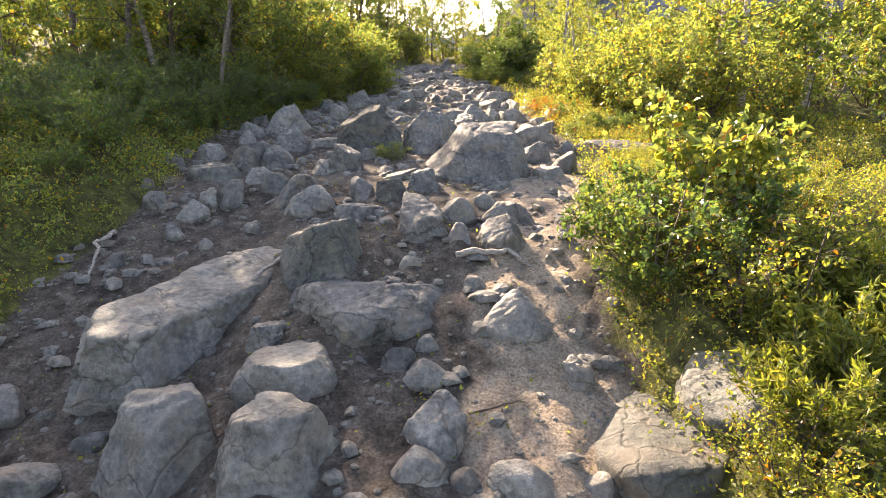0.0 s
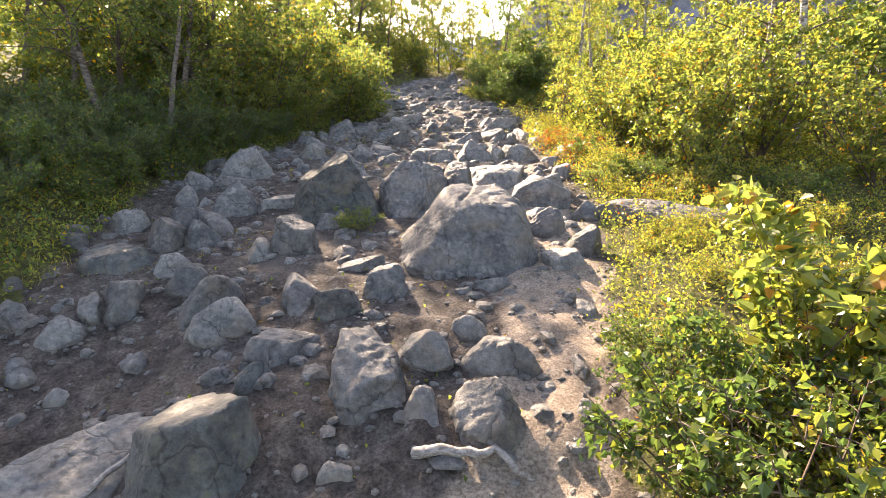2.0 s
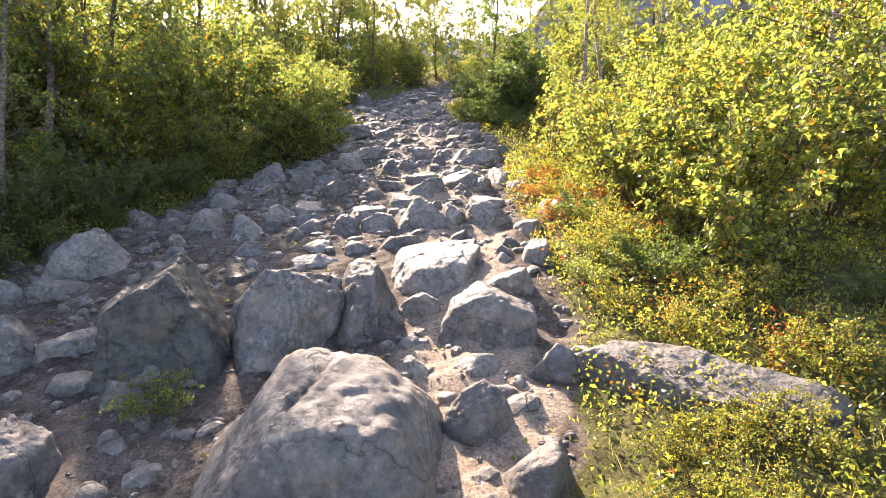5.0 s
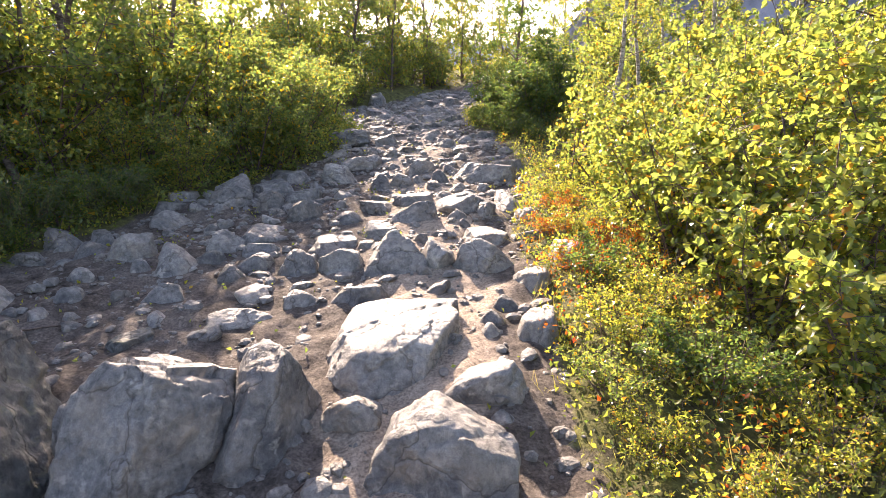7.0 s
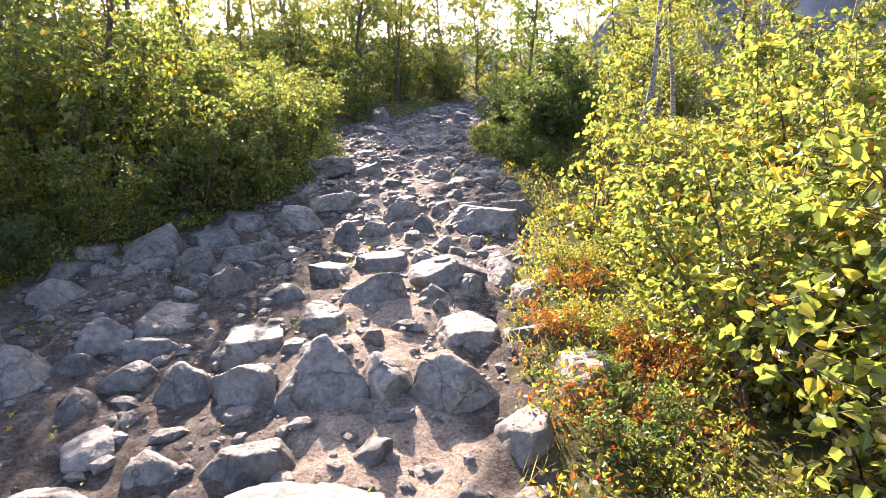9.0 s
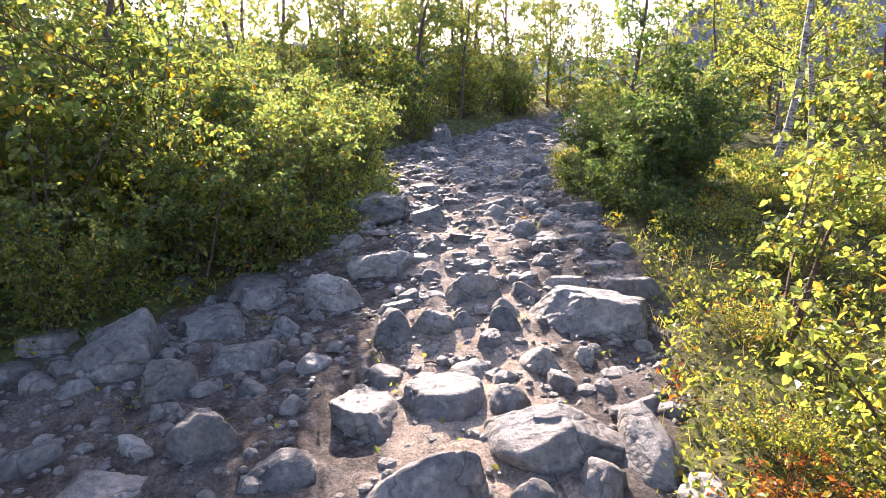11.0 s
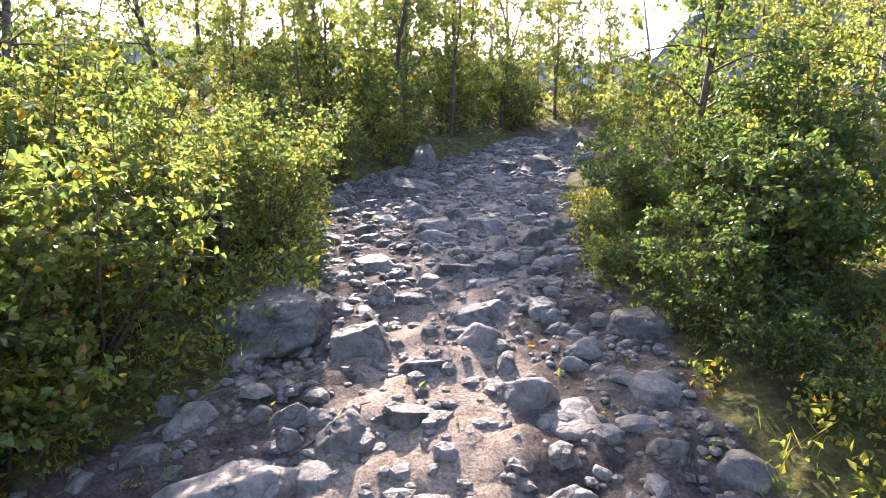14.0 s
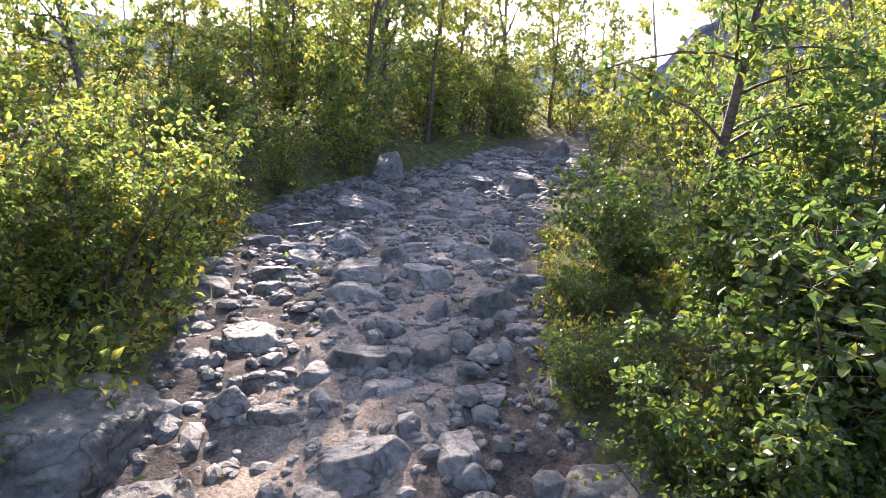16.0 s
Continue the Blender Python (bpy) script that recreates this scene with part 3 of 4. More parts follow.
stone(1.36, 11.56, 0.24, 0.42, 0.17, 5, 215, "bp")
stone(-1.17, 11.62, 0.28, 0.23, 0.18, 37, 219, "r")
stone(0.00, 11.62, 0.34, 0.40, 0.07, 24, 216, "f")
stone(-1.66, 11.77, 0.47, 0.37, 0.30, 41, 220, "b")
stone(0.36, 11.81, 0.41, 0.37, 0.09, 18, 211, "f")
stone(-2.28, 11.84, 0.35, 0.20, 0.08, 45, 224, "f")
stone(-0.91, 11.99, 0.41, 0.24, 0.09, 32, 223, "f")
stone(-1.43, 12.36, 0.40, 0.34, 0.09, 35, 221, "f")
stone(-0.14, 12.46, 0.24, 0.21, 0.16, 21, 207, "r")
stone(-0.93, 12.47, 0.18, 0.15, 0.09, 46, 240, "r")
stone(0.08, 12.57, 0.29, 0.21, 0.14, 19, 208, "r")
stone(0.55, 12.66, 0.19, 0.14, 0.11, 13, 209, "r")
stone(0.27, 12.70, 0.15, 0.11, 0.08, 16, 210, "r")
stone(1.10, 12.98, 0.70, 0.56, 0.20, -6, 928, "fp", (-8, 8), label="large pale block with a smooth sloping top")
stone(-1.31, 12.81, 0.34, 0.24, 0.13, 47, 239, "b")
stone(-2.02, 12.86, 0.18, 0.15, 0.08, 54, 241, "rm")
stone(0.52, 12.87, 0.18, 0.18, 0.12, 12, 233, "b")
stone(-0.26, 12.88, 0.27, 0.11, 0.06, 29, 237, "f")
stone(-0.78, 12.91, 0.40, 0.29, 0.22, 26, 206, "b")
stone(-1.51, 13.06, 0.44, 0.67, 0.10, 31, 222, "f")
stone(-0.24, 13.07, 0.18, 0.13, 0.08, 27, 236, "b")
stone(-1.09, 13.18, 0.26, 0.26, 0.06, 39, 238, "f")
stone(0.22, 13.20, 0.40, 0.29, 0.19, 17, 232, "bp")
stone(0.61, 13.25, 0.19, 0.14, 0.07, 8, 244, "r")
stone(1.35, 13.41, 0.45, 0.21, 0.10, -7, 231, "fp")
stone(0.89, 13.44, 0.31, 0.20, 0.07, 2, 243, "fp")
stone(-0.17, 13.45, 0.15, 0.11, 0.06, 23, 235, "r")
stone(0.51, 13.47, 0.13, 0.15, 0.03, 10, 245, "f")
stone(-0.65, 13.59, 0.53, 0.38, 0.13, 29, 234, "bp")
stone(0.16, 13.65, 0.29, 0.16, 0.06, 15, 242, "fp")
stone(-0.35, 13.74, 0.19, 0.16, 0.04, 29, 260, "fp")
stone(0.70, 13.78, 0.19, 0.14, 0.07, 5, 257, "r")
stone(-0.54, 13.88, 0.11, 0.10, 0.07, 25, 249, "r")
stone(-1.07, 13.93, 0.22, 0.16, 0.09, 32, 251, "r")
stone(-0.32, 13.95, 0.21, 0.17, 0.12, 22, 247, "bp")
stone(-0.60, 14.01, 0.18, 0.13, 0.09, 25, 248, "r")
stone(-0.78, 14.04, 0.11, 0.09, 0.06, 27, 250, "r")
stone(1.04, 14.05, 0.15, 0.11, 0.06, -1, 255, "b")
stone(1.32, 14.06, 0.20, 0.14, 0.05, -5, 256, "r")
stone(-0.08, 14.12, 0.27, 0.16, 0.06, 17, 246, "f")
stone(0.67, 14.25, 0.23, 0.32, 0.05, 5, 253, "f")
stone(0.43, 14.36, 0.26, 0.19, 0.09, 9, 252, "b")
stone(-0.10, 14.52, 0.26, 0.13, 0.06, 17, 261, "f")
stone(0.30, 14.62, 0.09, 0.17, 0.06, 9, 264, "b")
stone(-0.55, 14.72, 0.32, 0.23, 0.17, 24, 259, "bp")
stone(0.64, 14.73, 0.15, 0.11, 0.05, 2, 266, "r")
stone(0.12, 14.81, 0.25, 0.18, 0.12, 12, 254, "r")
stone(0.68, 14.86, 0.18, 0.13, 0.08, 1, 265, "b")
stone(-1.20, 15.00, 0.62, 0.90, 0.14, 12, 266, "bm", label="long dark boulder on the bank under birch leaves")
stone(0.65, 15.11, 0.11, 0.08, 0.06, 2, 277, "r")
stone(0.05, 15.19, 0.35, 0.20, 0.08, 11, 262, "f")
stone(0.50, 15.19, 0.14, 0.10, 0.06, 4, 276, "r")
stone(1.02, 15.24, 0.39, 0.36, 0.09, -5, 267, "fm")
stone(0.41, 15.31, 0.17, 0.23, 0.04, 9, 292, "f")
stone(-0.43, 15.36, 0.25, 0.09, 0.05, 27, 278, "f")
stone(-0.67, 15.36, 0.19, 0.14, 0.10, 21, 272, "r")
stone(-0.42, 15.75, 0.22, 0.18, 0.05, 23, 279, "f")
stone(0.08, 15.87, 0.08, 0.06, 0.02, 14, 291, "r")
stone(0.33, 15.90, 0.15, 0.11, 0.04, 9, 290, "r")
stone(-0.25, 15.92, 0.38, 0.31, 0.08, 13, 263, "f")
stone(-0.94, 15.96, 0.31, 0.31, 0.07, 22, 273, "f")
stone(0.05, 16.07, 0.25, 0.38, 0.06, 9, 271, "f")
stone(0.46, 16.09, 0.10, 0.09, 0.07, 6, 289, "r")
stone(0.23, 16.16, 0.15, 0.11, 0.08, 10, 287, "r")
stone(-0.27, 16.24, 0.23, 0.16, 0.06, 13, 270, "r")
stone(-0.58, 16.26, 0.16, 0.12, 0.07, 16, 274, "r")
stone(0.26, 16.46, 0.14, 0.10, 0.02, 9, 288, "r")
stone(-0.06, 16.61, 0.14, 0.27, 0.10, 9, 275, "r")
stone(-1.25, 16.65, 0.20, 0.20, 0.05, 29, 285, "f")
stone(0.26, 16.75, 0.29, 0.21, 0.13, 6, 268, "rm")
stone(-1.40, 16.92, 0.31, 0.32, 0.07, 29, 284, "f")
stone(-0.81, 17.13, 0.38, 0.57, 0.08, 16, 269, "f")
stone(0.38, 17.17, 0.19, 0.14, 0.11, 6, 281, "rm")
stone(-0.31, 17.17, 0.37, 0.37, 0.08, 15, 282, "f")
stone(-1.37, 17.32, 0.28, 0.42, 0.06, 26, 300, "f")
stone(0.09, 17.53, 0.34, 0.25, 0.07, 9, 280, "rm")
stone(-0.67, 17.62, 0.29, 0.21, 0.15, 17, 286, "r")
stone(-1.20, 17.79, 0.38, 0.28, 0.14, 22, 283, "r")
stone(0.15, 18.24, 0.36, 0.26, 0.17, 7, 294, "b")
stone(-1.65, 19.38, 0.66, 0.58, 0.15, 21, 298, "f")
stone(-0.74, 20.09, 0.35, 0.53, 0.08, 12, 293, "f")
stone(-0.19, 21.10, 0.47, 0.70, 0.17, 7, 295, "f")
stone(-0.77, 21.15, 0.48, 0.72, 0.11, 11, 297, "f")
stone(-2.23, 21.52, 0.43, 0.82, 0.31, 19, 299, "b")
stone(0.09, 23.58, 0.40, 0.51, 0.29, 4, 296, "r")


def build_pebbles():
    """Loose stones and grit all over the trail, too many to count."""
    rng = np.random.default_rng(5)
    base = [(stone_shape(60 + i, "br"[i % 2], 1)[0] * (0.5, 0.42, 0.3), BALLS[1][1]) for i in range(8)]
    verts, faces, k = [], [], 0
    for i in range(8000):
        y = rng.uniform(1.3, 24)
        x = rng.uniform(trail_left(y) - 0.1, trail_right(y) + 0.1)
        s = 0.008 + 0.05 * rng.random() ** 7 + 0.010 * rng.random() + max(0, y - 9) * 0.0012
        v, f = base[i % 8]
        a = rng.uniform(0, 6.28)
        c, n = math.cos(a), math.sin(a)
        v = v * s * 2 * rng.uniform(0.7, 1.2, 3)
        v = np.stack([v[:, 0] * c - v[:, 1] * n, v[:, 0] * n + v[:, 1] * c, v[:, 2]], 1)
        verts.append(v + (x, y, put(x, y) + s * 0.18))
        faces.append(f + k)
        k += len(v)
    ob = new("pebbles", mesh_of("pebbles", np.concatenate(verts), np.concatenate(faces), PALE_ROCK, False))
    tagged(ob, "loose grey pebbles and grit scattered over the dirt", "pebbles", kind="stuff")


build_pebbles()


def more_rocks():
    """Smaller rocks in the gaps."""
    rng = np.random.default_rng(11)
    taken = [(o.location.x, o.location.y, max(o.dimensions.x, o.dimensions.y) / 2) for o in scene.objects if o.get("category") in ("rock", "boulder")]
    n = 0
    for _ in range(3000):
        y = float(2.4 + 22 * rng.random() ** 0.8)
        x = float(rng.uniform(trail_left(y) - 0.25, trail_right(y) + 0.1))
        w = float(rng.uniform(0.07, 0.15) + (rng.random() ** 2) * (0.2 if y > 9 else 0.1) + (0.12 if y > 16.5 else 0))
        if n >= 170 or (y > 12.5 and rng.random() < 0.55) or any((x - a) ** 2 + (y - b) ** 2 < (w * 0.5 + r * 0.7) ** 2 for a, b, r in taken):
            continue
        taken.append((x, y, w / 2))
        n += 1
        stone(x, y, w, w * float(rng.uniform(0.6, 1.0)), w * float(rng.uniform(0.25, 0.55) if y < 12.5 else rng.uniform(0.14, 0.28)), float(rng.uniform(0, 360)), 2000 + n, "brf"[n % 3])


bpy.context.view_layer.update()
more_rocks()


def root(points, r0, r1, label):
    ob = new("tree_root", mesh_of("tree_root", *tubes([(points, r0, r1)], 7), ROOT_BARK))
    return tagged(ob, label, "root")


def trailing_root(x0, y0, x1, y1, lift, seed, r0=0.022, r1=0.008):
    rng = np.random.default_rng(seed)
    t = np.linspace(0, 1, 16)
    x = x0 + (x1 - x0) * t + np.cumsum(rng.normal(0, 0.012, 16))
    y = y0 + (y1 - y0) * t + np.cumsum(rng.normal(0, 0.012, 16))
    z = ground(x, y) + 0.005 + lift * np.sin(np.pi * t)
    return root(np.stack([x, y, z], 1), r0, r1, "bare pale tree root trailing over the trail edge")


trailing_root(-1.20, 4.22, -1.68, 3.50, 0.10, 1, 0.016, 0.006)
trailing_root(0.10, 4.05, 0.62, 3.95, 0.05, 2, 0.03, 0.012)
trailing_root(-2.85, 4.9, -2.6, 4.1, 0.12, 3)


def stick(x, y, length, turn, seed):
    rng = np.random.default_rng(seed)
    t = np.linspace(-0.5, 0.5, 9)
    px = x + length * t * math.cos(radians(turn)) + np.cumsum(rng.normal(0, 0.006, 9))
    py = y + length * t * math.sin(radians(turn)) + np.cumsum(rng.normal(0, 0.006, 9))
    ob = new("stick", mesh_of("stick", *tubes([(np.stack([px, py, ground(px, py) + 0.006], 1), 0.007, 0.003)], 6), TWIG_BARK))
    return tagged(ob, "thin dry brown stick lying on the dirt", "stick", "sticks on the trail")


for i, (a, b, n, turn) in enumerate(((0.28, 2.72, 0.32, 20), (-1.0, 5.2, 0.4, 140), (0.55, 7.6, 0.3, 70), (-1.5, 8.9, 0.5, 30), (1.0, 11.2, 0.35, 110), (0.3, 12.2, 0.3, 10), (-0.4, 14.0, 0.4, 60))):
    stick(a, b, n, turn, 70 + i)



# ---- plants ----
def shrub_meshes(seed, height, spread, stems, twigs, per_twig, leaf, leaf_mat, bark=TWIG_BARK, droop=0.25, start=0.15, base=0.10, broad=False):
    """Stems that rise and part, twigs off them, and single leaves along the twigs."""
    rng = np.random.default_rng(seed)
    paths, hold = [], []
    for i in range(stems):
        a = rng.uniform(0, 6.283)
        lean = rng.uniform(0.1, 1.5) * spread / height
        foot = (math.cos(a) * base * rng.random(), math.sin(a) * base * rng.random(), -0.05)
        p = bent(rng, foot, (math.cos(a) * lean, math.sin(a) * lean, 1), height * rng.uniform(0.65, 1.05), (math.cos(a) * lean * 0.3, math.sin(a) * lean * 0.3, 0.25), 8, 0.07)
        paths.append((p, height * 0.009 * rng.uniform(0.6, 1.2) + 0.002, 0.002))
        hold.append(p)
    at, way = [], []
    for i in range(twigs):
        p = hold[rng.integers(len(hold))]
        t = start + (1 - start) * rng.random() ** 0.75
        s = along(p, np.array([t]))[0]
        a = rng.uniform(0, 6.283)
        q = bent(rng, s, (math.cos(a), math.sin(a), rng.uniform(-0.1, 0.8)), rng.uniform(0.2, 0.55) * (height * 0.35 + 0.35) * (1.15 - 0.6 * t), (0, 0, -droop), 2, 0.15)
        paths.append((q, 0.0028, 0.001))
        f = rng.uniform(0.1, 1.0, per_twig)
        at.append(along(q, f) + rng.normal(0, 0.014, (per_twig, 3)))
        way.append(unit(np.tile(q[-1] - q[0], (per_twig, 1))) * 0.5 + rng.normal(0, 0.7, (per_twig, 3)) + (0, 0, -droop))
    at, way = np.concatenate(at), np.concatenate(way)
    n = len(at)
    normal = unit(rng.normal(0, 0.75, (n, 3)) + (0, 0, 0.7))
    size = leaf * rng.uniform(0.6, 1.25, n)
    return mesh_of("stem", *tubes(paths, 3), bark), mesh_of("foliage", *(round_leaves if broad else leaves)(at, way, normal, size, size * rng.uniform(0.62, 0.85, n)), leaf_mat, False)


def conifer_meshes(seed, height, spread, shoots, per_shoot, mat):
    """Juniper: many upswept shoots, thick with short needles."""
    rng = np.random.default_rng(seed)
    paths, at, way = [], [], []
    for i in range(shoots):
        a = rng.uniform(0, 6.283)
        out = spread * rng.random() ** 0.6
        s = np.array((math.cos(a) * out * 0.8, math.sin(a) * out * 0.8, rng.uniform(0.0, 0.35) * height))
        top = height * rng.uniform(0.35, 0.8) * (1.1 - 0.5 * out / spread)
        q = bent(rng, s, (math.cos(a) * 0.6, math.sin(a) * 0.6, 0.9), top, (0, 0, 0.1), 5, 0.16)
        paths.append((q, 0.004, 0.0015))
        f = 0.15 + 0.85 * rng.random(per_shoot)
        at.append(along(q, f) + rng.normal(0, 0.022, (per_shoot, 3)) * (1.25 - f)[:, None])
        way.append(np.tile(unit(q[-1] - q[0]), (per_shoot, 1)) * 0.7 + rng.normal(0, 0.7, (per_shoot, 3)))
    at, way = np.concatenate(at), np.concatenate(way)
    n = len(at)
    size = rng.uniform(0.035, 0.07, n)
    return mesh_of("branches", *tubes(paths, 3), TWIG_BARK), mesh_of("foliage", *leaves(at, way, rng.normal(0, 1, (n, 3)), size, size * 0.30), mat, False)


def tree_meshes(seed, height, crown, limbs, per_limb, leaf, leaf_mat, lean=0.05, low=0.25, sub=5, bark=BIRCH_BARK):
    """A slender mountain birch: crooked pale trunk, thin rising limbs, loose crown."""
    rng = np.random.default_rng(seed)
    trunk = bent(rng, (0, 0, -0.15), (rng.normal(0, lean), rng.normal(0, lean), 1), height, (0, 0, 0.3), 12, 0.045)
    paths, at, way = [], [], []
    for i in range(limbs):
        t = rng.uniform(low, 0.98)
        s = along(trunk, np.array([t]))[0]
        a = rng.uniform(0, 6.283)
        q = bent(rng, s, (math.cos(a), math.sin(a), rng.uniform(0.3, 1.0)), crown * rng.uniform(0.5, 1.0) * (1.25 - t), (0, 0, -0.25), 5, 0.12)
        paths.append((q, 0.014 * (1.3 - t), 0.003))
        for j in range(sub):
            u = along(q, np.array([rng.uniform(0.25, 1)]))[0]
            r = bent(rng, u, unit(q[-1] - q[0]) * 0.5 + rng.normal(0, 0.7, 3), rng.uniform(0.2, 0.5) * crown * 0.5, (0, 0, -0.5), 2, 0.15)
            paths.append((r, 0.004, 0.0015))
            f = rng.uniform(0.1, 1, per_limb // sub)
            at.append(along(r, f) + rng.normal(0, 0.035, (len(f), 3)))
            way.append(unit(np.tile(r[-1] - r[0], (len(f), 1))) * 0.4 + rng.normal(0, 0.7, (len(f), 3)) + (0, 0, -0.4))
    at, way = np.concatenate(at), np.concatenate(way)
    n = len(at)
    size = leaf * rng.uniform(0.65, 1.25, n)
    return (mesh_of("trunk", *tubes([(trunk, 0.011 * height + 0.01, 0.008)], 9), bark), mesh_of("branches", *tubes(paths, 3), TWIG_BARK),
            mesh_of("foliage", *leaves(at, way, unit(rng.normal(0, 0.8, (n, 3)) + (0, 0, 0.6)), size, size * 0.72), leaf_mat, False))


def plant(name, meshes, x, y, turn, scale, label, category, group):
    ob = new(name)
    for key, me in zip(("trunk", "limb", "crown") if len(meshes) == 3 else ("stem", "crown"), meshes):
        tagged(part(key, me, ob), kind="" if key == "trunk" else "stuff")
    ob.matrix_world = pose(x, y, put(x, y), 0, 0, turn) @ Matrix.Scale(scale, 4)
    return tagged(ob, label, category, group)


GOLD_BUSH = [shrub_meshes(100 + i, 1.7, 0.75, 12, 320, 11, 0.052, GOLD_LEAF, broad=True) for i in range(3)]
GREEN_BUSH = [shrub_meshes(110 + i, 1.7, 0.8, 12, 320, 11, 0.052, GREEN_LEAF, broad=True) for i in range(3)]
DARK_BUSH = [shrub_meshes(120 + i, 1.5, 0.7, 12, 300, 11, 0.055, DARK_LEAF, broad=True) for i in range(2)]
LOW_BUSH = [shrub_meshes(130 + i, 0.6, 0.42, 22, 220, 12, (0.030, 0.038, 0.032)[i], m, base=0.3) for i, m in enumerate((BERRY_LEAF, DARK_LEAF, GREEN_LEAF))]
JUNIPER = [conifer_meshes(140 + i, 0.75, 0.6, 130, 40, NEEDLE) for i in range(2)]
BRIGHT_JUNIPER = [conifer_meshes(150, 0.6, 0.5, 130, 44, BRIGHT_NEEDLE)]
BIRCH = [tree_meshes(160 + i, 4.6, 1.5, 30, 90, 0.06, GREEN_LEAF, bark=GREY_BARK) for i in range(2)]
FAR_BUSH = [shrub_meshes(190 + i, 1.7, 0.8, 9, 130, 13, 0.078, (GREEN_LEAF, GOLD_LEAF)[i]) for i in range(2)]
GOLD_BIRCH = [tree_meshes(170 + i, 4.4, 1.5, 30, 90, 0.06, GOLD_LEAF) for i in range(2)]
FAR_BIRCH = [tree_meshes(180 + i, 5.2, 2.3, 24, 50, 0.12, (GREEN_LEAF, GOLD_LEAF, GREEN_LEAF)[i], low=0.08, sub=2) for i in range(3)]
DENSE_BIRCH = [tree_meshes(220 + i, 4.4, 1.9, 40, 64, (0.075, 0.075, 0.08)[i], (GREEN_LEAF, GOLD_LEAF, GOLD_LEAF)[i], low=0.02, sub=4, bark=TWIG_BARK) for i in range(3)]
WILLOW = [tree_meshes(200, 2.9, 1.15, 26, 75, 0.06, DARK_LEAF, low=0.3, bark=TWIG_BARK)]
LABELS = {
    "willow": ("willow_tree", "young dark-leaved willow with a bare lower trunk", "tree", ""),
    "gold": ("birch_bush", "yellow-green birch bush with backlit leaves on the bank", "bush", "birch bushes"),
    "green": ("birch_bush", "green birch bush with thin brown stems on the bank", "bush", "birch bushes"),
    "dark": ("willow_bush", "dark green willow bush with rounded leaves beside the trail", "bush", "willow bushes"),
    "low": ("bilberry_shrub", "low bilberry shrub of small oval leaves on the bank", "shrub", "low shrubs"),
    "red": ("bilberry_shrub", "low heath shrub turned red and orange at the trail edge", "shrub", "low shrubs"),
    "sapling": ("birch_sapling", "slim yellow-leaved birch sapling beside the trail", "bush", ""),
    "juniper": ("juniper_bush", "low dark green juniper bush on the heath bank", "bush", "juniper bushes"),
    "bright": ("juniper_bush", "juniper bush coloured a sunlit yellow-green at the trail edge", "bush", "juniper bushes"),
    "birch": ("birch_tree", "slender mountain birch with grey-brown trunk and green leaves", "tree", "birch trees"),
    "goldbirch": ("birch_tree", "slender mountain birch with pale trunk and yellowing leaves", "tree", "birch trees"),
    "leafy": ("birch_sapling", "bushy birch sapling with broad yellow-green backlit leaves", "bush", "birch saplings"),
    "dense": ("birch_tree", "young mountain birch, leafy down to the ground", "tree", "birch trees"),
    "thicket": ("birch_bush", "green birch bush in the thicket behind the trail", "bush", "birch bushes"),
    "far": ("birch_tree", "distant mountain birch in the open wood", "tree", "distant birch trees"),
}
RED_BUSH = [shrub_meshes(135, 0.5, 0.4, 20, 200, 11, 0.03, RED_LEAF, base=0.3)]
LEAFY = [shrub_meshes(211 + i, 1.05, 0.42, 10, (130, 230)[i], 9, (0.075, 0.046)[i], GOLD_LEAF, broad=True) for i in range(2)]
SAPLING = [shrub_meshes(210, 2.0, 0.26, 4, 100, 11, 0.052, GOLD_LEAF, broad=True)]
KINDS = {"sapling": SAPLING, "red": RED_BUSH, "gold": GOLD_BUSH, "green": GREEN_BUSH, "dark": DARK_BUSH, "low": LOW_BUSH, "juniper": JUNIPER, "bright": BRIGHT_JUNIPER, "birch": BIRCH, "goldbirch": GOLD_BIRCH, "far": FAR_BIRCH, "thicket": FAR_BUSH, "willow": WILLOW, "dense": DENSE_BIRCH, "leafy": LEAFY}
grown = [0]


def grow(kind, x, y, scale=1.0, pick=None, label=""):
    """One plant of that kind at x, y."""
    grown[0] += 1
    k = grown[0]
    name, text, category, group = LABELS[kind]
    # nothing but sprigs roots in the trail itself
    inside = 0.12 + 0.2 * scale - float(off_trail(x, y))
    if inside > 0 and not label:
        x += inside if x - trail_left(y) > trail_right(y) - x else -inside
    if kind in ("green", "gold") and (y > 20.5 or abs(x) > 5):
        kind = "thicket"
    sorts = KINDS[kind]
    return plant(name, sorts[k % len(sorts) if pick is None else pick], x, y, (k * 137.5) % 360, scale, label or text, category, group)


# right of the trail, from the start on
grow("low", 1.45, 3.55, 1.15, 1)
grow("low", 1.75, 3.2, 1.1, 0)
grow("leafy", 1.80, 4.15, 0.85, 0)
grow("leafy", 2.05, 3.9, 0.75, 0)
grow("low", 1.72, 3.95, 1.0, 1)
grow("low", 1.95, 3.7, 1.1, 0)
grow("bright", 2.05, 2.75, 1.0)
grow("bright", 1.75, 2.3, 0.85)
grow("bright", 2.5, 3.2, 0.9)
grow("low", 1.35, 2.0, 0.6, 0)
grow("low", 2.1, 6.12, 0.42, 0)
grow("low", 2.45, 6.6, 0.5, 0)
grow("low", 1.95, 6.5, 0.36, 0)
grow("low", 1.78, 6.1, 0.32, 0)
grow("low", -0.63, 7.0, 0.42, 2, "leafy green sprig growing between two boulders")
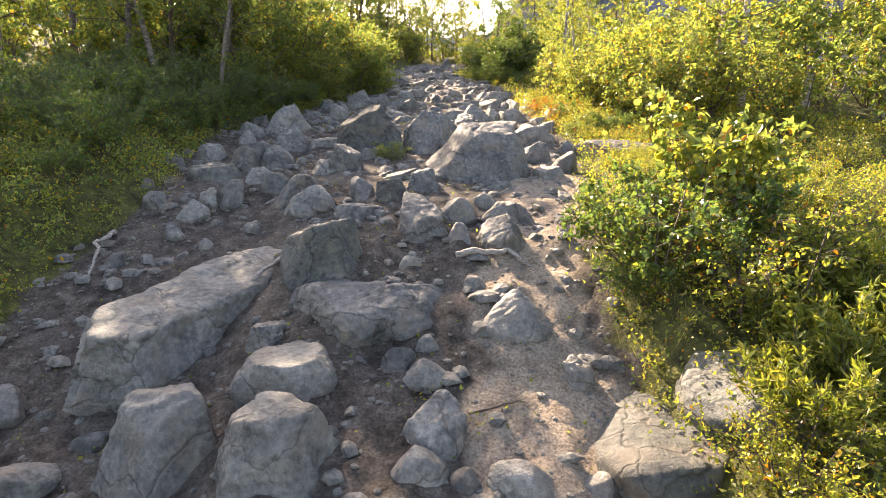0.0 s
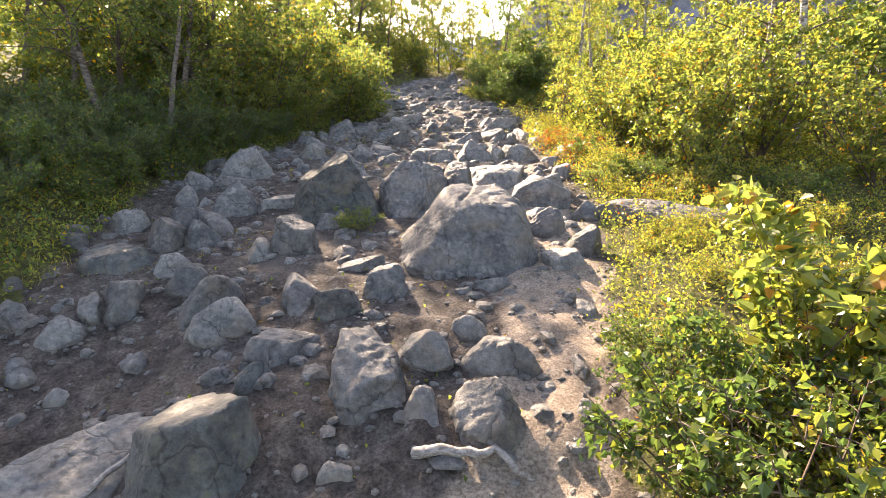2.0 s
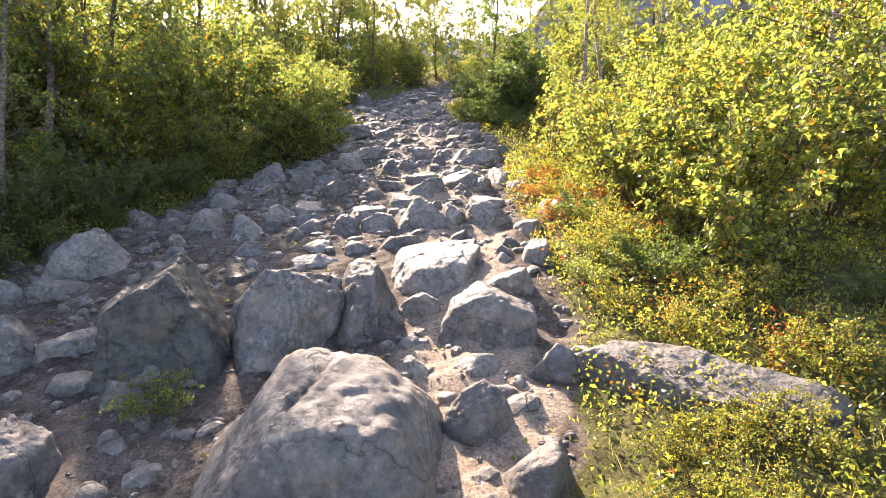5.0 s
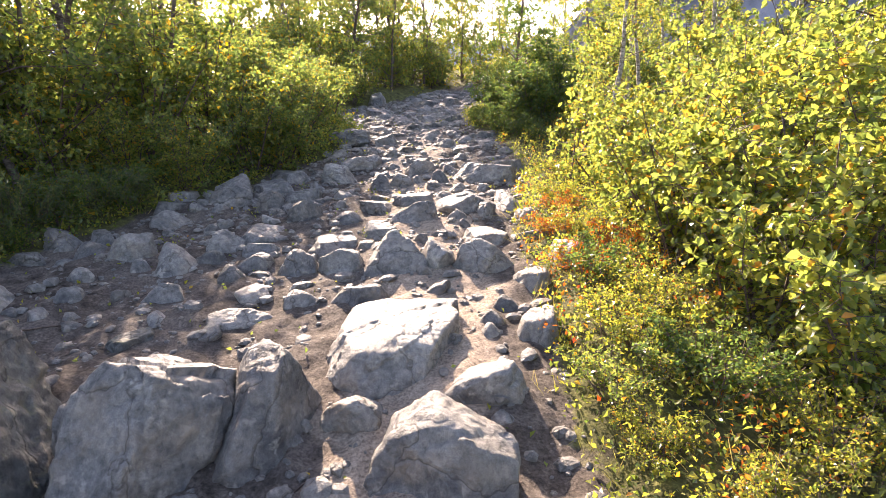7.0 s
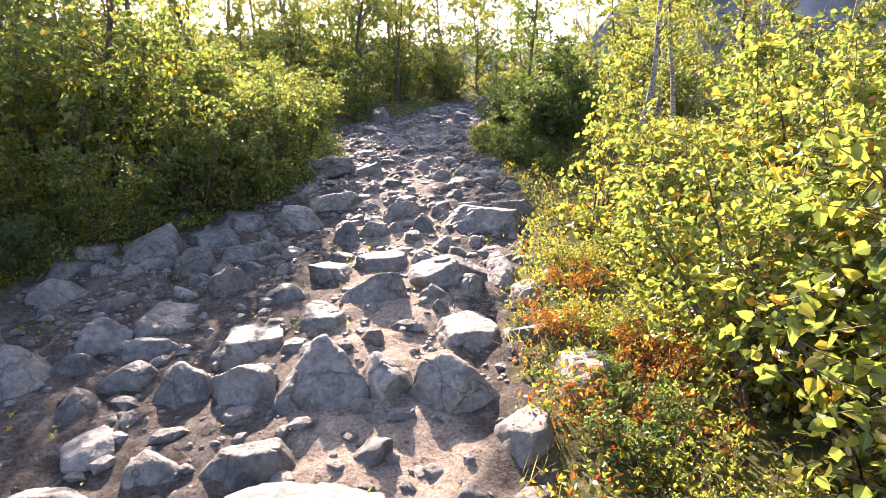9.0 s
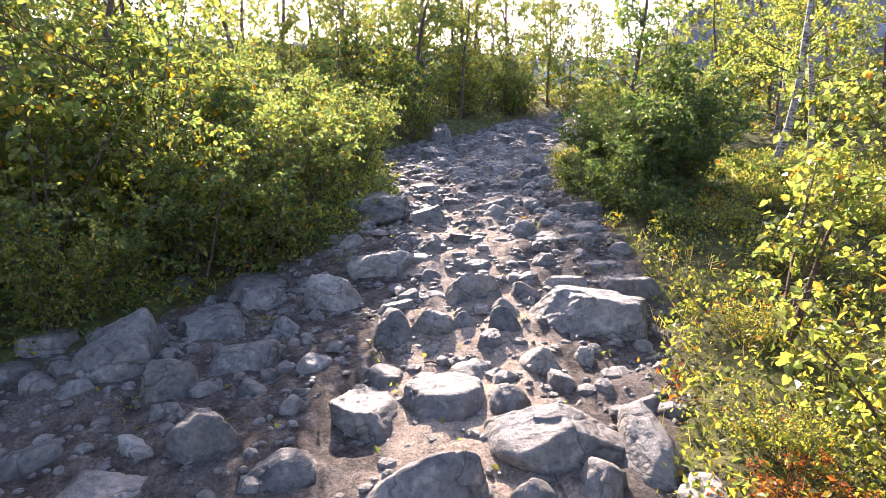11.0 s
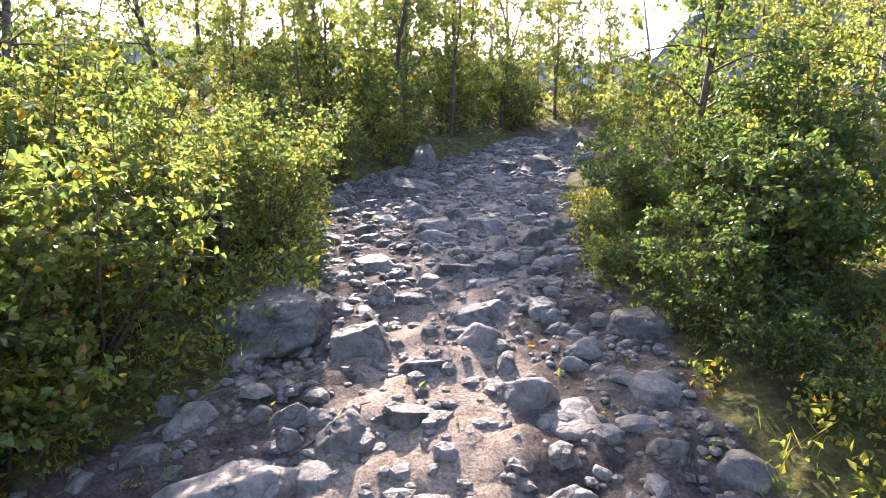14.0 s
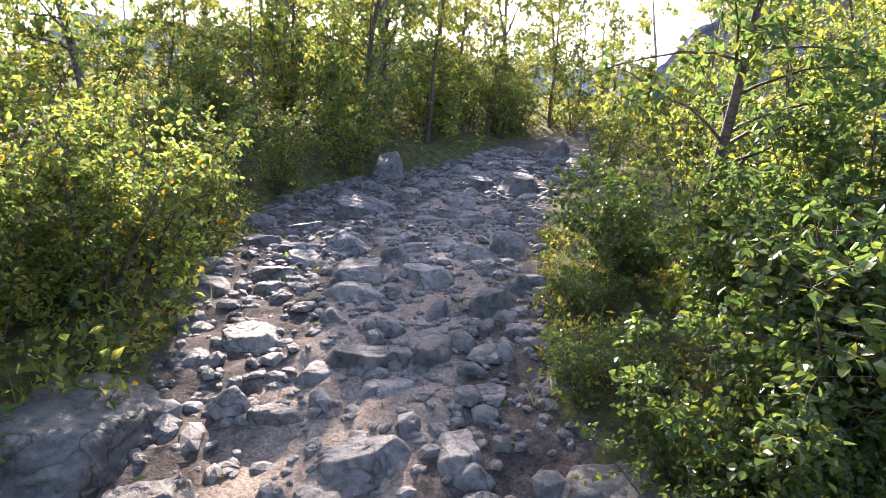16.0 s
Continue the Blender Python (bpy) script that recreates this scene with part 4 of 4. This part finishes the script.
for a, b, s in ((-3.4, 5.9, 0.5), (-4.1, 7.0, 0.55), (-3.4, 8.9, 0.5), (-5.0, 9.4, 0.6), (-4.6, 6.0, 0.5), (-3.2, 10.0, 0.55), (-6.0, 7.4, 0.7), (-5.2, 11.4, 0.7)):
    grow("dark", a, b, s)
grow("low", 2.42, 6.85, 0.42, 0)
grow("low", 2.2, 6.62, 0.4, 0)
for a, b, s in ((1.98, 9.72, 0.5), (1.78, 10.6, 0.42), (1.85, 11.2, 0.4), (2.2, 10.2, 0.5)):
    grow("red", a, b, s)
grow("low", 2.08, 8.75, 0.6, 0)
grow("low", 2.35, 8.3, 0.6, 1)
for a, b, s in ((-3.3, 7.9, 0.42), (-3.15, 8.6, 0.4), (-3.0, 9.4, 0.42), (-2.75, 10.6, 0.4), (-2.5, 11.2, 0.4), (-3.7, 7.2, 0.5), (-4.0, 9.2, 0.55)):
    grow("dark", a, b, s)
for a, b, s in ((-3.0, 12.0, 0.6), (-2.25, 11.9, 0.42), (-3.8, 10.4, 0.55)):
    grow("gold", a, b, s)
# left bank: dark junipers and shrubs
for a, b, s in ((-3.9, 6.6, 0.9), (-4.6, 7.4, 1.1), (-3.6, 8.3, 0.9), (-4.4, 8.9, 1.2), (-3.5, 9.6, 1.0), (-3.1, 10.4, 0.9), (-4.3, 10.6, 1.3), (-5.4, 8.2, 1.3), (-5.6, 10.0, 1.4), (-5.2, 6.2, 0.9), (-2.75, 11.2, 0.7)):
    grow("juniper", a, b, s)
for a, b, s, p in ((-3.6, 4.4, 0.5, 1), (-3.5, 5.3, 0.55, 1), (-4.2, 5.4, 0.6, 0), (-3.6, 6.1, 0.5, 0), (-3.4, 7.4, 0.6, 1), (-4.9, 4.6, 0.7, 1), (-3.3, 3.5, 0.45, 0), (-3.1, 9.0, 0.6, 1), (-2.7, 10.2, 0.5, 1)):
    grow("low", a, b, s, p)
for a, b, s in ((-3.4, 11.4, 0.8), (-4.6, 12.2, 1.0), (-3.2, 12.6, 1.3), (-3.9, 11.8, 1.4), (-4.6, 11.2, 1.4), (-6.0, 11.8, 1.1), (-2.3, 12.1, 0.62), (-5.4, 13.6, 1.2), (-4.0, 14.0, 1.1), (-2.9, 13.7, 1.25), (-1.95, 12.9, 0.8), (-1.6, 13.45, 0.72), (-1.38, 13.2, 0.55), (-2.3, 14.6, 0.85), (-1.75, 14.1, 0.8), (-1.95, 13.4, 0.9), (-1.85, 14.9, 0.75)):
    grow("green", a, b, s)
for a, b, s in ((-2.6, 15.6, 0.8), (-3.6, 15.6, 1.1), (-2.7, 16.8, 0.7), (-4.4, 17.0, 1.1), (-3.4, 18.6, 0.8), (-5.2, 15.4, 1.2)):
    grow("green", a, b, s)
for a, b, s in ((-4.6, 9.9, 0.95), (-5.7, 11.0, 1.1), (-6.6, 9.0, 1.0), (-7.4, 12.6, 1.2), (-8.4, 10.4, 1.1), (-7.2, 18.2, 1.2), (-9.6, 13.4, 1.1)):
    grow("birch", a, b, s)
for a, b, s in ((-3.7, 11.2, 0.8), (-5.6, 19.6, 1.1), (-6.0, 25.0, 1.2)):
    grow("birch", a, b, s)
for a, b, s in ((-5.0, 16.4, 1.0),):
    grow("birch", a, b, s)
for a, b, s in ((-4.0, 10.8, 0.9), (-3.6, 9.6, 0.7), (-5.2, 12.0, 1.1)):
    grow("birch", a, b, s)
for a, b, s in ((-6.8, 13.0, 1.2), (-7.8, 14.4, 1.3), (-8.6, 12.0, 1.2), (-9.4, 15.6, 1.4), (-10.4, 13.0, 1.4), (-7.6, 16.6, 1.3), (-6.6, 10.6, 1.0), (-8.0, 8.6, 1.1), (-11.6, 16.4, 1.5), (-12.8, 13.6, 1.5)):
    grow("green", a, b, s)
for a, b, s in ((-1.75, 15.75, 0.7), (-2.05, 16.4, 0.72), (-1.72, 15.1, 0.55), (-2.5, 17.6, 0.6), (-2.5, 19.8, 0.7), (-2.7, 21.6, 0.8), (-2.2, 24.4, 0.8), (-1.3, 25.8, 0.8), (-2.9, 26.4, 1.1), (-0.2, 26.9, 0.8), (-4.0, 23.4, 1.1), (-5.6, 22.0, 1.2), (-6.4, 18.6, 1.2), (-7.2, 21.0, 1.3)):
    grow("green", a, b, s)
# right thicket of yellowing birch
for a, b, s in (  (3.3, 9.2, 0.95), (2.6, 10.1, 0.8), (3.3, 10.6, 1.1), (4.2, 9.6, 1.1), (4.6, 11.2, 1.25), (2.45, 11.4, 0.85), (3.5, 12.2, 1.1), (5.6, 10.2, 1.2), (5.8, 12.4, 1.3), (4.8, 13.4, 1.2), (6.8, 9.0, 1.2), (7.2, 11.4, 1.3), (4.9, 8.2, 0.9), (6.2, 7.6, 0.9), (8.6, 9.8, 1.3), (7.6, 13.8, 1.4), (9.0, 12.6, 1.4)):
    grow("gold", a, b, s)
for a, b, s in ((5.2, 16.8, 1.1), (2.6, 19.0, 0.8), (6.4, 15.4, 1.2), (4.4, 19.4, 1.0), (1.9, 20.6, 0.8), (3.2, 21.6, 1.0), (0.9, 21.6, 0.6), (5.8, 19.8, 1.2), (7.6, 17.6, 1.3)):
    grow("green", a, b, s)
for a, b, s in ((1.5, 16.3, 0.66), (1.05, 17.2, 0.5), (1.72, 15.6, 0.7), (1.45, 15.25, 0.55), (2.15, 16.0, 0.75)):
    grow("dark", a, b, s)
for a, b, s, p in ((1.3, 15.2, 0.7, 1), (1.6, 14.8, 0.65, 1), (0.95, 15.9, 0.6, 1), (1.95, 15.3, 0.7, 1), (0.85, 16.8, 0.5, 1), (2.0, 9.6, 0.6, 1), (2.2, 9.1, 0.6, 0), (2.0, 10.5, 0.5, 0), (1.95, 12.6, 0.45, 0), (1.9, 11.5, 0.5, 0)):
    grow("low", a, b, s, p)
for a, b, s in ((5.4, 13.6, 1.0), (7.2, 15.2, 1.15), (8.6, 12.0, 1.1), (6.6, 17.6, 1.1), (9.8, 15.0, 1.2), (4.0, 18.4, 0.85), (10.6, 10.6, 1.1)):
    grow("goldbirch", a, b, s)
grow("willow", 1.42, 16.75, 1.0)
grow("goldbirch", 3.2, 17.2, 0.95)
grow("sapling", 2.1, 12.5, 0.85)
grow("leafy", -1.6, 13.55, 0.62, 0, "low birch branch with drooping yellow leaves over the rocks")
grow("leafy", -1.85, 13.1, 0.7, 0, "low birch branch with drooping yellow leaves over the rocks")
# leafy young birches that close the view along the trail
for a, b, s in ((-2.2, 23.4, 0.8), (-3.2, 22.8, 1.0), (-4.5, 21.6, 0.6), (-5.4, 20.6, 0.55), (-1.5, 25.4, 0.75), (-2.6, 25.6, 1.15), (-0.5, 28.4, 0.8), (-3.7, 25.0, 1.3), (-5.0, 23.6, 0.8), (-6.4, 22.4, 0.75), (-1.6, 28.4, 1.0), (-3.0, 28.6, 1.2),
                (-4.6, 27.6, 1.25), (-6.2, 26.2, 1.3), (-7.6, 24.4, 1.3), (0.7, 31.0, 0.8), (-0.8, 32.0, 1.1), (-2.4, 32.0, 1.3), (-4.4, 31.5, 1.4), (-6.6, 30.6, 1.45), (-8.6, 28.4, 1.4), (-9.4, 25.2, 1.35), (-8.0, 20.4, 0.7),
                (-10.2, 21.0, 1.2), (-3.3, 13.5, 0.85), (-4.2, 12.6, 0.95), (-4.0, 14.8, 0.75), (-3.7, 11.4, 0.75), (-4.7, 10.6, 0.85), (-5.4, 12.0, 0.9), (2.2, 29.6, 0.7), (3.4, 27.6, 0.75), (2.6, 25.4, 0.7), (3.8, 24.4, 0.8), (5.2, 25.6, 0.95), (4.6, 22.4, 0.8), (6.2, 22.0, 0.95)):
    grow("dense", a, b, s)
for a, b, s in ((5.2, 10.4, 1.25), (5.0, 11.6, 1.2), (6.6, 10.9, 1.3), (4.2, 21.0, 0.95), (5.2, 18.2, 1.0)):
    grow("goldbirch", a, b, s)
for a, b, s in ((-6.3, 16.0, 1.3), (-5.4, 14.6, 1.25), (-7.0, 14.2, 1.3), (-6.0, 12.4, 1.2), (-8.2, 13.4, 1.3)):
    grow("birch", a, b, s)
# heath hummocks on the open bank
for a, b, s, p in ((2.3, 3.9, 0.6, 0), (2.7, 4.3, 0.55, 0), (2.2, 4.7, 0.5, 1), (3.1, 4.9, 0.6, 0), (2.6, 5.4, 0.5, 0), (1.9, 5.3, 0.4, 0), (3.5, 5.7, 0.6, 0), (2.9, 6.1, 0.5, 1), (3.4, 6.7, 0.6, 0), (2.9, 7.2, 0.6, 0), (2.3, 7.5, 0.5, 0), (3.7, 7.6, 0.7, 1),
                   (2.7, 7.9, 0.6, 0), (2.0, 7.9, 0.4, 0), (1.95, 8.3, 0.5, 2), (4.3, 6.4, 0.7, 0), (4.0, 4.6, 0.6, 0), (3.4, 3.8, 0.6, 0), (2.9, 3.3, 0.6, 1), (1.3, 4.6, 0.42, 1), (1.22, 4.15, 0.5, 1), (1.2, 3.5, 0.5, 1), (2.2, 14.4, 0.5, 0), (2.7, 15.0, 0.6, 0), (2.5, 13.6, 0.5, 0), (1.75, 14.4, 0.45, 1), (3.3, 14.4, 0.6, 0), (3.4, 15.8, 0.6, 0), (2.9, 16.6, 0.6, 1)):
    grow("low", a, b, s, p)
for a, b, s in ((1.8, 15.6, 0.8), (2.1, 16.2, 0.95), (1.1, 17.4, 0.7)):
    grow("dark", a, b, s)
for a, b, s in ((2.75, 8.9, 1.05), (3.0, 8.35, 0.95), (2.6, 9.9, 0.95), (3.1, 9.5, 1.2)):
    grow("leafy", a, b, s, 1)
# the wood beyond the bend
for a, b, s in ((-2.6, 21.0, 0.75), (-3.4, 22.4, 0.95), (-2.4, 23.6, 0.85), (-1.9, 25.2, 0.85), (-0.9, 26.4, 0.8), (-3.0, 25.6, 1.1), (-1.6, 28.0, 1.1), (0.0, 28.6, 1.0), (-4.6, 20.4, 1.1), (-5.0, 23.6, 1.3), (0.9, 24.0, 0.8), (2.4, 24.6, 1.1), (1.6, 26.2, 0.9), (4.2, 24.0, 1.3)):
    grow("green", a, b, s)


def build_wood():
    rng = np.random.default_rng(21)
    done = []
    for _ in range(4000):
        if len(done) > 95:
            break
        y = float(21 + 45 * rng.random() ** 1.5)
        x = float(rng.uniform(-1, 1) * (y * 0.75 + 4))
        if off_trail(x, y) < 1.0 or any((x - a) ** 2 + (y - b) ** 2 < 1.5 for a, b in done):
            continue
        done.append((x, y))
        grow("far", x, y, float(rng.uniform(0.6, 1.05)) * (1.0 if x < 0 else 0.75))
    for i in range(19):
        x = -9.0 + 0.95 * i
        if abs(x - 0.9) > 1.0:
            grow("far", x + float(rng.normal(0, 0.2)), 27.5 + 5.5 * float(rng.random()), float(rng.uniform(0.72, 0.98)))
    for _ in range(18):
        left = rng.random() < 0.6
        x = float(rng.uniform(7, 18)) * (-1 if left else 1)
        y = float(rng.uniform(4, 22))
        grow("far", x, y, float(rng.uniform(0.4, 0.8)))


build_wood()


# ---- ground cover ----
def cover(name, label, mat, count, seed, height, leaf, slim, accept, area, tuft=9):
    """Low growth in tufts: stems are hidden by the leaves."""
    rng = np.random.default_rng(seed)
    n = count // tuft
    x = rng.uniform(area[0], area[1], n * 3)
    y = area[2] + (area[3] - area[2]) * rng.random(n * 3) ** 1.35
    keep = accept(x, y, rng)
    x, y = x[keep][:n], y[keep][:n]
    h = height * rng.uniform(0.4, 1.25, len(x))
    px = np.repeat(x, tuft) + rng.normal(0, 0.045, len(x) * tuft)
    py = np.repeat(y, tuft) + rng.normal(0, 0.045, len(x) * tuft)
    up = rng.random(len(px)) ** 0.7 * np.repeat(h, tuft)
    if slim < 0.3:
        up = up * 0
    at = np.stack([px, py, ground(px, py) + up], 1)
    way = rng.normal(0, 0.7, (len(px), 3)) + (0, 0, 0.3 if slim > 0.3 else 1.4)
    size = leaf * rng.uniform(0.6, 1.3, len(px)) * (1 + np.clip(py - 6, 0, 30) * 0.04)
    me = mesh_of(name, *leaves(at, way, unit(rng.normal(0, 0.7, (len(px), 3)) + (0, 0, 0.8)), size, size * slim), mat, False)
    return tagged(new(name, me), label, "ground cover", kind="stuff")


def heath(x, y, rng):
    off = off_trail(x, y)
    return (off > 0.02 + 0.12 * rng.random(len(x))) & (rng.random(len(x)) < 1.1 - off * 0.05) & (wave(x, y, 1.7, 0.2) > -0.75 + 0.4 * rng.random(len(x)))


def reds(x, y, rng):
    off = off_trail(x, y)
    return (off > 0.0) & (off < 1.4) & (wave(x, y, 1.2, 2.2) > 0.35) & (x > 0)


def edge_grass(x, y, rng):
    off = off_trail(x, y)
    return (off > -0.05) & (wave(x, y, 1.4, 5.2) > -0.1)


cover("bilberry_cover", "low yellow-green bilberry and heather growing over the banks", BERRY_LEAF, 160000, 31, 0.16, 0.030, 0.62, heath, (-6, 6.5, 1.2, 19))
cover("moss_heath_cover", "dull green crowberry heath close to the ground", NEEDLE, 50000, 32, 0.10, 0.024, 0.5, heath, (-7, 6, 1.2, 18))
cover("autumn_heath_cover", "patches of red and orange heath leaves at the trail edge", RED_LEAF, 4000, 33, 0.16, 0.026, 0.6, reds, (1.2, 3.2, 7, 15))


def left_bank(x, y, rng):
    off = trail_left(y) - x
    return (off > 0.05) & (wave(x, y, 1.1, 1.4) > -0.35)


cover("crowberry_cover", "dark green crowberry and bilberry mats on the shaded bank", GREEN_LEAF, 60000, 38, 0.30, 0.046, 0.55, left_bank, (-8, -0.9, 1.5, 18))
cover("far_heath_cover", "pale green undergrowth between the distant birches", BERRY_LEAF, 24000, 35, 0.4, 0.045, 0.6, heath, (-16, 14, 21, 42))
cover("grass_cover", "thin dry yellow grass among the heath", GRASS, 9000, 34, 0.2, 0.12, 0.035, edge_grass, (-6, 6, 1.5, 18), 7)


def on_trail(x, y, rng):
    return off_trail(x, y) < -0.05


def trail_tufts(x, y, rng):
    off = off_trail(x, y)
    return (off < -0.05) & (off > -1.6) & (wave(x, y, 0.7, 3.7) > 0.62) & (wave(x, y, 2.3, 1.0) > 0.0)


cover("fallen_leaves", "small yellow and brown birch leaves fallen on the trail", GOLD_LEAF, 900, 36, 0.008, 0.03, 0.7, on_trail, (-3, 2, 1.5, 20), 1)
cover("moss_tufts", "small green tufts of moss and grass between the rocks", BERRY_LEAF, 9000, 37, 0.05, 0.022, 0.4, trail_tufts, (-3, 2, 1.5, 18), 12)
